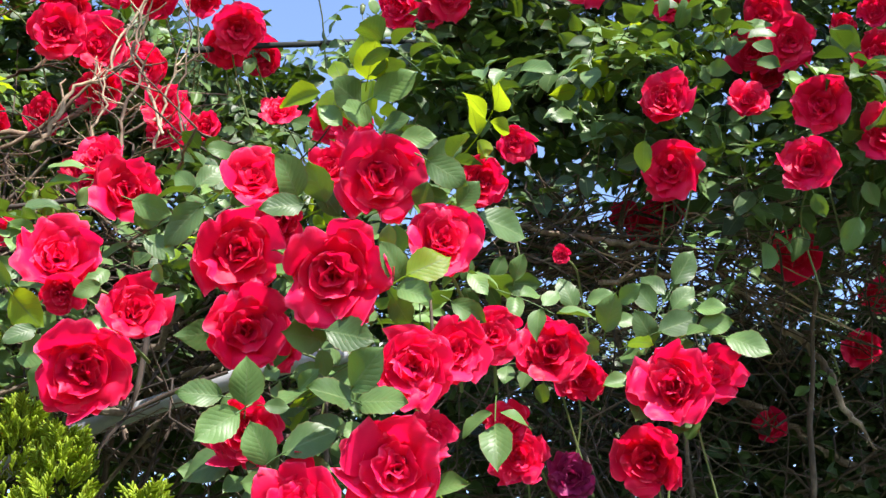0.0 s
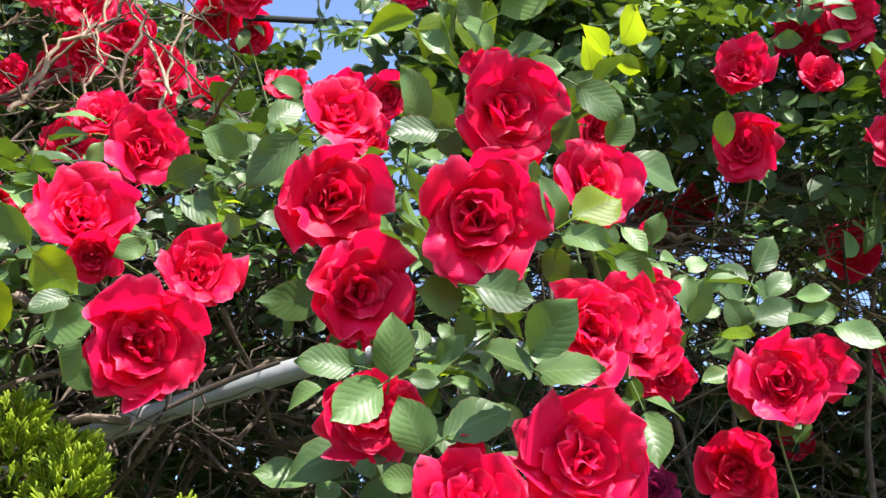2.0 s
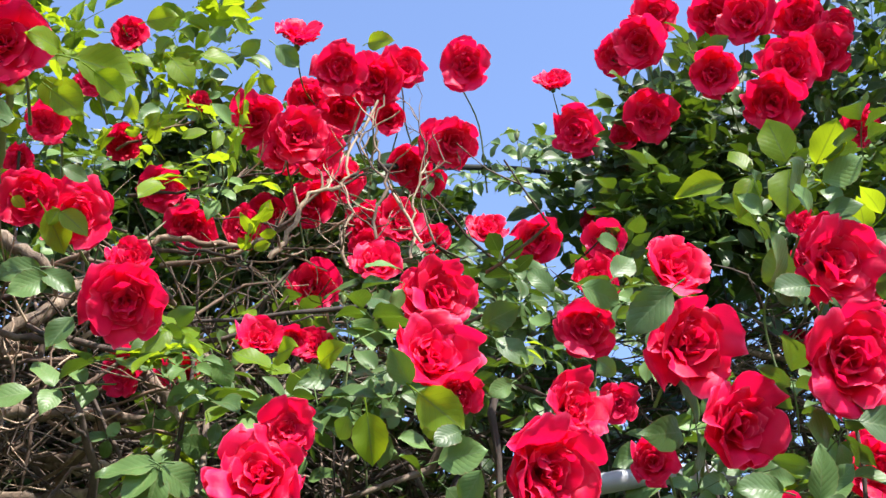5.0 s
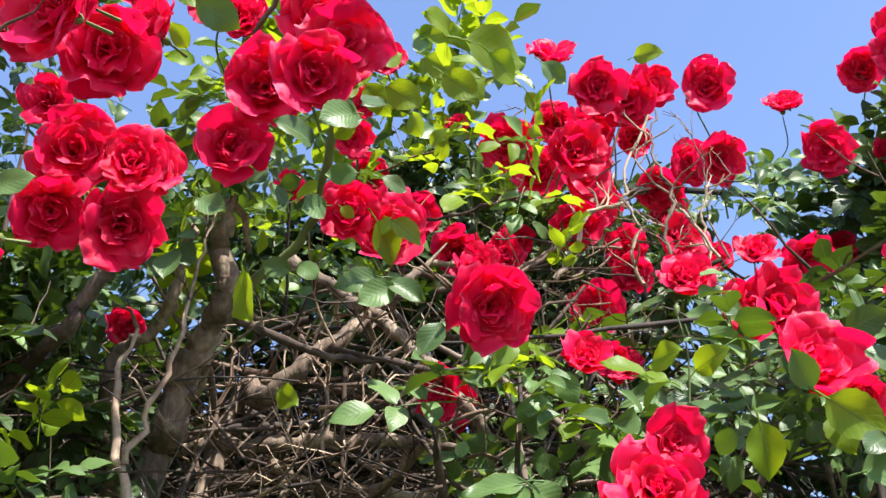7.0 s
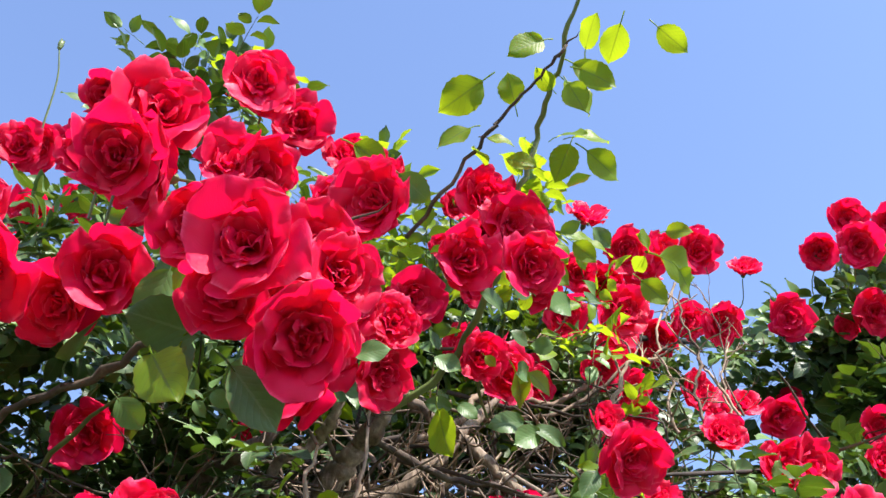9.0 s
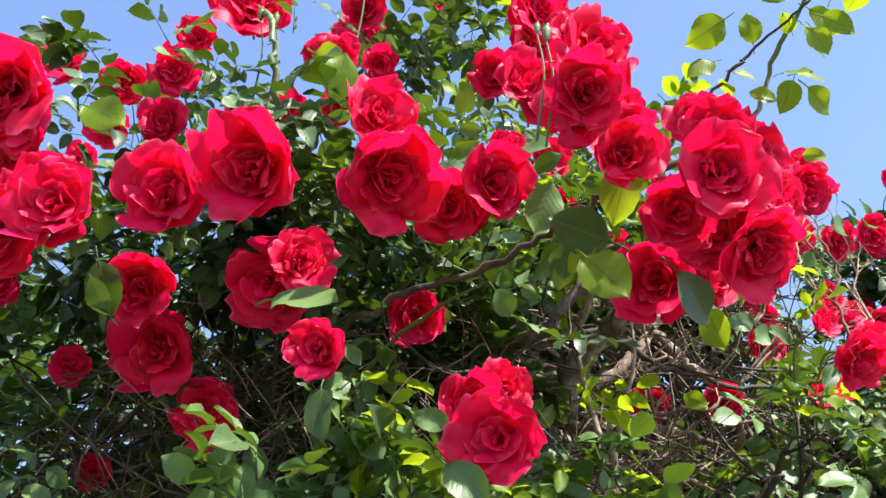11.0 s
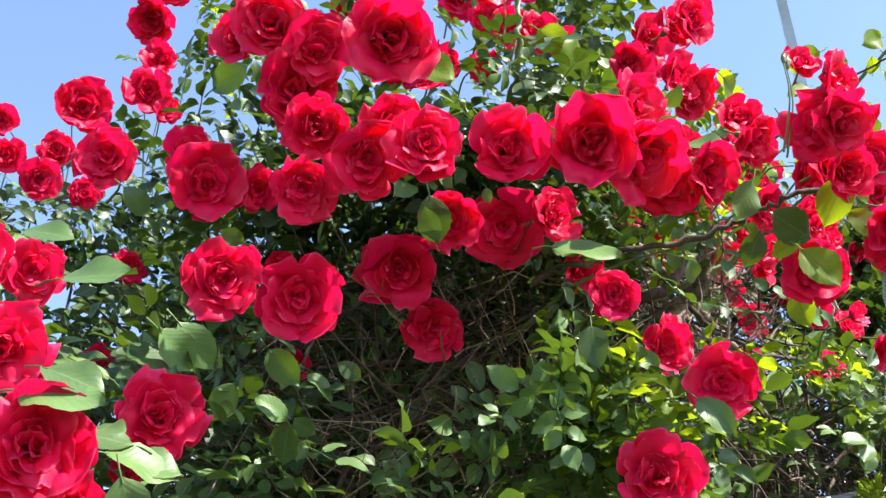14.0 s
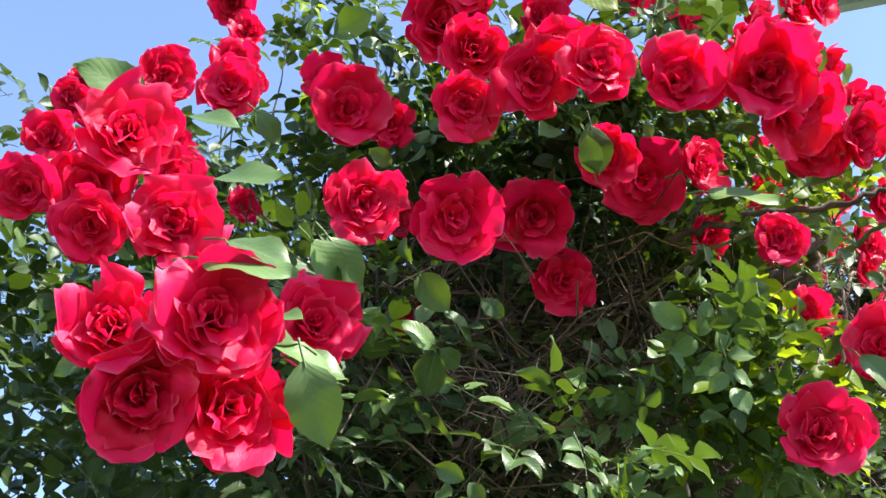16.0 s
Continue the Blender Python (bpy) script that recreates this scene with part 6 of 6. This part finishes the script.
# canes
cane(left, [(-0.42, 0.80, 0.0), (-0.40, 0.86, 0.9), (-0.334, 1.140, 2.134), (-0.311, 1.130, 2.206), (-0.292, 1.110, 2.270), (-0.251, 1.080, 2.304), (-0.222, 1.050, 2.327), (-0.230, 1.030, 2.379), (-0.206, 1.000, 2.422)], 0.021, 0.0105, "trunk", OLDWOOD, label="gnarled brown trunk")
cane(left, [(-0.247, 1.094, 2.335), (-0.140, 1.052, 2.402), (-0.078, 0.945, 2.450), (-0.042, 0.886, 2.540), (-0.003, 0.824, 2.633), (0.029, 0.724, 2.685), (0.071, 0.632, 2.799)], 0.0055, 0.0022, "cane", GREEN, "long green thorny cane")
cane(left, [(-0.184, 0.906, 2.500), (-0.096, 0.831, 2.572), (-0.048, 0.792, 2.609), (0.008, 0.738, 2.638), (0.039, 0.718, 2.663)], 0.003, 0.0015, "cane", BARK)
cane(middle, [(-0.30, 1.05, 0.0), (-0.33, 1.1, 1.3), (-0.301, 1.246, 2.246), (-0.231, 1.221, 2.298), (-0.178, 1.219, 2.349), (-0.135, 1.256, 2.411), (-0.037, 1.316, 2.565)], 0.014, 0.008, "cane", OLDWOOD)
cane(middle, [(-0.448, 1.242, 2.258), (-0.361, 1.242, 2.255), (-0.270, 1.244, 2.249), (-0.186, 1.264, 2.253), (-0.105, 1.293, 2.261), (-0.005, 1.345, 2.264)], 0.010, 0.007, "cane", OLDWOOD)
cane(left, [(-0.744, 1.172, 1.939), (-0.591, 0.909, 2.145), (-0.402, 0.735, 2.204)], 0.004, 0.002, "cane", GREEN)
cane(left, [(-0.678, 0.95, 2.357), (-0.691, 0.76, 2.365), (-0.699, 0.690, 2.381), (-0.704, 0.665, 2.440), (-0.710, 0.655, 2.484), (-0.733, 0.675, 2.535)], 0.0046, 0.0036, "cane", GREEN, "upright green flowering cane")

cane(middle, [(-0.239, 1.233, 2.509), (-0.166, 1.254, 2.463), (-0.099, 1.261, 2.400), (-0.042, 1.260, 2.330), (0.005, 1.289, 2.267), (0.009, 1.356, 2.242)], 0.009, 0.006, "cane", OLDWOOD, wobble=0.0025)
cane(left, [(-0.495, 1.050, 2.196), (-0.418, 1.010, 2.233), (-0.357, 0.972, 2.244), (-0.322, 0.953, 2.283), (-0.264, 0.935, 2.320)], 0.011, 0.006, "cane", BARK, wobble=0.0025)
cane(left, [(-0.396, 1.194, 2.122), (-0.378, 1.144, 2.183), (-0.372, 1.101, 2.228), (-0.351, 1.070, 2.270), (-0.293, 1.052, 2.307), (-0.269, 1.029, 2.355), (-0.261, 1.021, 2.443)], 0.010, 0.005, "cane", OLDWOOD, wobble=0.0025)
cane(middle, [(-0.645, 1.301, 2.252), (-0.536, 1.295, 2.264), (-0.467, 1.289, 2.276), (-0.369, 1.287, 2.278), (-0.285, 1.336, 2.290)], 0.016, 0.009, "cane", BARK, wobble=0.0025)
cane(middle, [(-0.386, 1.357, 2.245), (-0.302, 1.350, 2.259), (-0.193, 1.358, 2.241), (-0.074, 1.368, 2.216), (0.019, 1.384, 2.181)], 0.008, 0.005, "cane", OLDWOOD, wobble=0.0025)
cane(middle, [(-0.277, 1.343, 2.275), (-0.227, 1.355, 2.248), (-0.175, 1.363, 2.230), (-0.108, 1.371, 2.211)], 0.008, 0.005, "cane", OLDWOOD, wobble=0.0025)
cane(middle, [(-0.382, 1.281, 2.172), (-0.245, 1.333, 2.177), (-0.117, 1.381, 2.190), (-0.043, 1.386, 2.179)], 0.009, 0.006, "cane", OLDWOOD, wobble=0.0025)
cane(middle, [(-0.232, 1.306, 2.116), (-0.224, 1.278, 2.175), (-0.229, 1.272, 2.236), (-0.225, 1.277, 2.297)], 0.007, 0.004, "cane", OLDWOOD, wobble=0.0025)
cane(middle, [(-0.195, 1.400, 2.506), (-0.126, 1.386, 2.534), (-0.082, 1.409, 2.603), (0.026, 1.459, 2.611), (0.112, 1.483, 2.678), (0.173, 1.491, 2.776), (0.222, 1.447, 2.871)], 0.006, 0.003, "cane", DRY, wobble=0.0025)
cane(left, [(-0.832, 1.287, 1.931), (-0.765, 1.204, 1.988), (-0.734, 1.132, 2.026), (-0.666, 1.102, 2.087)], 0.007, 0.003, "cane", DRY, wobble=0.0025)
cane(left, [(-0.588, 0.952, 2.172), (-0.572, 0.955, 2.118), (-0.529, 0.958, 2.062), (-0.477, 0.980, 2.016), (-0.419, 1.052, 1.954)], 0.005, 0.004, "cane", BARK, wobble=0.0025)
cane(left, [(-0.698, 1.184, 1.913), (-0.655, 1.099, 1.976), (-0.595, 1.039, 2.033), (-0.579, 0.984, 2.103), (-0.596, 0.942, 2.194)], 0.006, 0.003, "cane", BARK, wobble=0.0025)
cane(left, [(-0.645, 0.809, 2.124), (-0.555, 0.761, 2.155), (-0.443, 0.708, 2.172), (-0.363, 0.668, 2.208), (-0.308, 0.637, 2.228), (-0.180, 0.597, 2.264)], 0.0045, 0.003, "cane", BARK, wobble=0.0025)
cane(middle, [(-0.258, 1.091, 2.342), (-0.142, 1.161, 2.307), (0.012, 1.217, 2.302), (0.225, 1.252, 2.342)], 0.005, 0.003, "cane", BARK, wobble=0.0025)
cane(right, [(1.219, 2.132, 2.448), (1.290, 2.115, 2.366), (1.316, 2.103, 2.273), (1.367, 2.139, 2.195)], 0.007, 0.005, "cane", OLDWOOD, wobble=0.0025)
cane(right, [(1.121, 2.381, 2.390), (1.232, 2.406, 2.335), (1.328, 2.438, 2.265), (1.520, 2.478, 2.176)], 0.008, 0.011, "cane", OLDWOOD, wobble=0.0025)
cane(right, [(1.134, 2.487, 2.163), (1.241, 2.472, 2.192), (1.390, 2.462, 2.212), (1.544, 2.468, 2.196)], 0.008, 0.010, "cane", OLDWOOD, wobble=0.0025)
cane(right, [(0.771, 1.770, 2.523), (0.857, 1.780, 2.500), (0.961, 1.791, 2.476), (1.084, 1.844, 2.477)], 0.005, 0.004, "cane", OLDWOOD, wobble=0.0025)
cane(right, [(0.914, 1.863, 2.439), (1.022, 1.861, 2.443), (1.138, 1.920, 2.433), (1.219, 1.947, 2.372)], 0.005, 0.004, "cane", OLDWOOD, wobble=0.0025)

for plant, tops in (
    (front, ((0.630, 1.224, 2.160), (0.791, 1.163, 2.239))),
    (right, ((1.069, 1.707, 2.653), (1.320, 1.776, 2.737), (0.824, 1.783, 2.969), (1.520, 2.000, 2.727))),
    (middle, ((0.120, 1.665, 2.761), (-0.078, 1.511, 2.858))),
    (left, ((-0.583, 1.212, 2.561), (-0.837, 1.094, 2.345), (-1.093, 1.039, 1.993), (-0.480, 0.970, 2.723))),
    (far_left, ((-1.280, 1.574, 2.743), (-1.073, 1.607, 3.141), (-1.185, 1.634, 2.493))),
):
    for top in tops:
        foot = Vector(plant["foot"]) + Vector((plant["rng"].uniform(-0.08, 0.08), plant["rng"].uniform(-0.05, 0.05), 0))
        knee = foot.lerp(Vector(top), 0.5) + Vector((plant["rng"].uniform(-0.1, 0.1), 0.12, 0.1))
        shin, thigh = foot.lerp(knee, 0.5), knee.lerp(Vector(top), 0.5)
        bends = [shin, knee, thigh + Vector([plant["rng"].uniform(-0.05, 0.05) for _ in range(3)])]
        cane(plant, [tuple(foot), *[tuple(q) for q in bends], top], 0.010, 0.003, wobble=0.006)

for plant in (front, right, middle, left, far_left):
    end_plant(plant)

# ---- pergola ----


def pergola():
    root = tagged(new("pergola"), "weathered grey steel pergola frame under the roses", "pergola")
    acc = Acc()
    tube(acc, smooth_path([(-0.043, 1.577, 2.005), (0.038, 1.534, 2.061), (0.109, 1.513, 2.093), (0.287, 1.492, 2.135), (0.466, 1.473, 2.171), (0.568, 1.467, 2.183), (0.671, 1.624, 2.246), (0.773, 1.954, 2.365)], 6), 0.0135, 16)
    rail = part("rail", acc.mesh("rail", STEEL), root, "grey steel tube")
    for centre in ((0.229, 1.498, 2.122),):
        ring = Acc()
        tube(ring, [Vector(centre) + Vector((-0.006, 0, -0.0018)), Vector(centre) + Vector((0.006, 0, 0.0018))], 0.0146, 16)
        part("sleeve", ring.mesh("sleeve", STEEL), rail)
    rod = Acc()
    tube(rod, smooth_path([(0.222, 1.600, 2.850), (0.283, 1.674, 2.903), (0.368, 1.784, 2.974), (0.464, 1.951, 3.087), (0.591, 2.099, 3.167), (0.929, 2.309, 3.257), (1.580, 2.508, 3.294)], 6), 0.006, 10)
    part("arch_rod", rod.mesh("arch_rod", IRON), root, "thin dark iron rod")
    for top in ((-0.043, 1.577, 2.005), (1.580, 2.508, 3.294)):
        leg = Acc()
        tube(leg, [(top[0], top[1], 0.0), (top[0], top[1], top[2] * 0.5), top], 0.015, 12)
        part("post", leg.mesh("post", STEEL), root)


pergola()


# ---- conifer ----


def conifer(x, y, lobes):
    """A dense golden conifer of several upright lobes with flat fan-like sprays."""
    root = tagged(new("conifer_shrub"), "dense yellow-green conifer with feathery sprays", "conifer")
    root.location = (0, 0, 0)
    rng = random.Random(31)
    stem = Acc()
    tube(stem, [(x, y, 0), (x, y, 0.9), (x, y, 1.8)], [0.05, 0.035, 0.006], 10)
    part("trunk", stem.mesh("trunk", BARK), root)
    for lx, ly, top, spread, count in lobes:
        acc = Acc()
        for k in range(count):
            near = k < count * 0.8
            h = top - (rng.random() ** 1.2 * 0.3 if near else rng.uniform(0.25, top - 0.15))
            wide = spread * min(1, 0.10 + (top - h) * 3.4)
            ang = rng.uniform(0, 6.283)
            lump = 1 + 0.25 * noise.noise(Vector((math.cos(ang) * 2.5 + lx * 9, math.sin(ang) * 2.5, h * 14)))
            rad = wide * math.sqrt(rng.uniform(0.4, 1)) * lump
            foot = Vector((lx + rad * math.cos(ang), ly + rad * math.sin(ang), h))
            way = Vector((math.cos(ang) * 0.7 + rng.gauss(0, 0.3), math.sin(ang) * 0.7 + rng.gauss(0, 0.3), 0.9)).normalized()
            side = way.cross(Vector((rng.gauss(0, 1), rng.gauss(0, 1), rng.gauss(0, 1)))).normalized()
            size = rng.uniform(0.018, 0.032)
            tube(acc, [foot, foot + way * size * 0.6, foot + way * size], [0.0012, 0.0010, 0.0004], 3)
            for j in range(5):
                base = foot + way * size * (0.1 + 0.18 * j)
                for flip in (-1, 1):
                    w = (way * 0.8 + side * flip * rng.uniform(0.5, 0.9) + Vector((rng.gauss(0, 0.12), rng.gauss(0, 0.12), rng.gauss(0, 0.12)))).normalized()
                    reach = size * (0.5 - 0.05 * j)
                    tube(acc, [base, base + w * reach * 0.5, base + w * reach * 0.85 + way * reach * 0.15, base + w * reach + way * reach * 0.2], [0.0010, 0.0017, 0.0015, 0.0004], 3)
        part("crown", acc.mesh("crown", CONIFER), root, "feathery yellow-green sprays", "stuff")


conifer(0.22, 1.33, ((0.285, 1.30, 2.03, 0.115, 560), (0.225, 1.29, 2.07, 0.09, 400), (0.12, 1.16, 2.03, 0.08, 170), (0.37, 1.36, 1.97, 0.10, 220), (0.24, 1.42, 1.9, 0.14, 100)))


# ---- metal canopy beyond the hedge ----


def box_bar(acc, a, b, width, height):
    """A square bar from a to b."""
    a, b = Vector(a), Vector(b)
    way = (b - a).normalized()
    side = way.cross(Vector((0, 0, 1)) if abs(way.z) < 0.9 else Vector((0.6, 0.8, 0))).normalized()
    up = side.cross(way)
    corners = [side * sx * width / 2 + up * sz * height / 2 for sx, sz in ((-1, -1), (1, -1), (1, 1), (-1, 1))]
    v = np.array([tuple(a + c) for c in corners] + [tuple(b + c) for c in corners])
    f = np.array([(0, 1, 5, 4), (1, 2, 6, 5), (2, 3, 7, 6), (3, 0, 4, 7), (0, 3, 2, 1), (4, 5, 6, 7)])
    acc.add(v[f.ravel()], np.arange(24).reshape(6, 4), np.zeros((24, 2)))


def canopy(corner, along, back, length, depth):
    root = tagged(new("metal_canopy"), "grey metal canopy with posts and corrugated roof", "canopy")
    c, u, w = Vector(corner), Vector(along).normalized(), Vector(back).normalized()
    ends = [c, c + u * length, c + u * length + w * depth, c + w * depth]
    for e in ends[:2]:
        acc = Acc()
        box_bar(acc, (e.x, e.y, 0), (e.x, e.y, e.z), 0.068, 0.068)
        part("post", acc.mesh("post", PAINTED), root)
    for k in range(4):
        acc = Acc()
        box_bar(acc, ends[k] + (ends[k] - ends[(k + 1) % 4]).normalized() * 0.05, ends[(k + 1) % 4], 0.08, 0.1)
        part("beam", acc.mesh("beam", PAINTED), root)
    acc = Acc()
    n = 160
    s = np.linspace(-0.15, length + 0.15, n)
    wave = 0.03 * np.sin(s * 60)
    for a, b in ((-0.15, depth + 0.15),):
        rows = np.array([[tuple(c + u * si + w * d + Vector((0, 0, 0.09 + h))) for si, h in zip(s, wave)] for d in (a, b)])
        acc.add(rows.reshape(-1, 3), grid_faces(2, n), np.zeros((2 * n, 2)))
    part("roof", acc.mesh("roof", ROOF), root, "corrugated sheet roof")


canopy((3.21, 4.64, 7.90), (0.8, -0.6, 0), (-0.6, -0.8, 0), 2.6, 1.3)
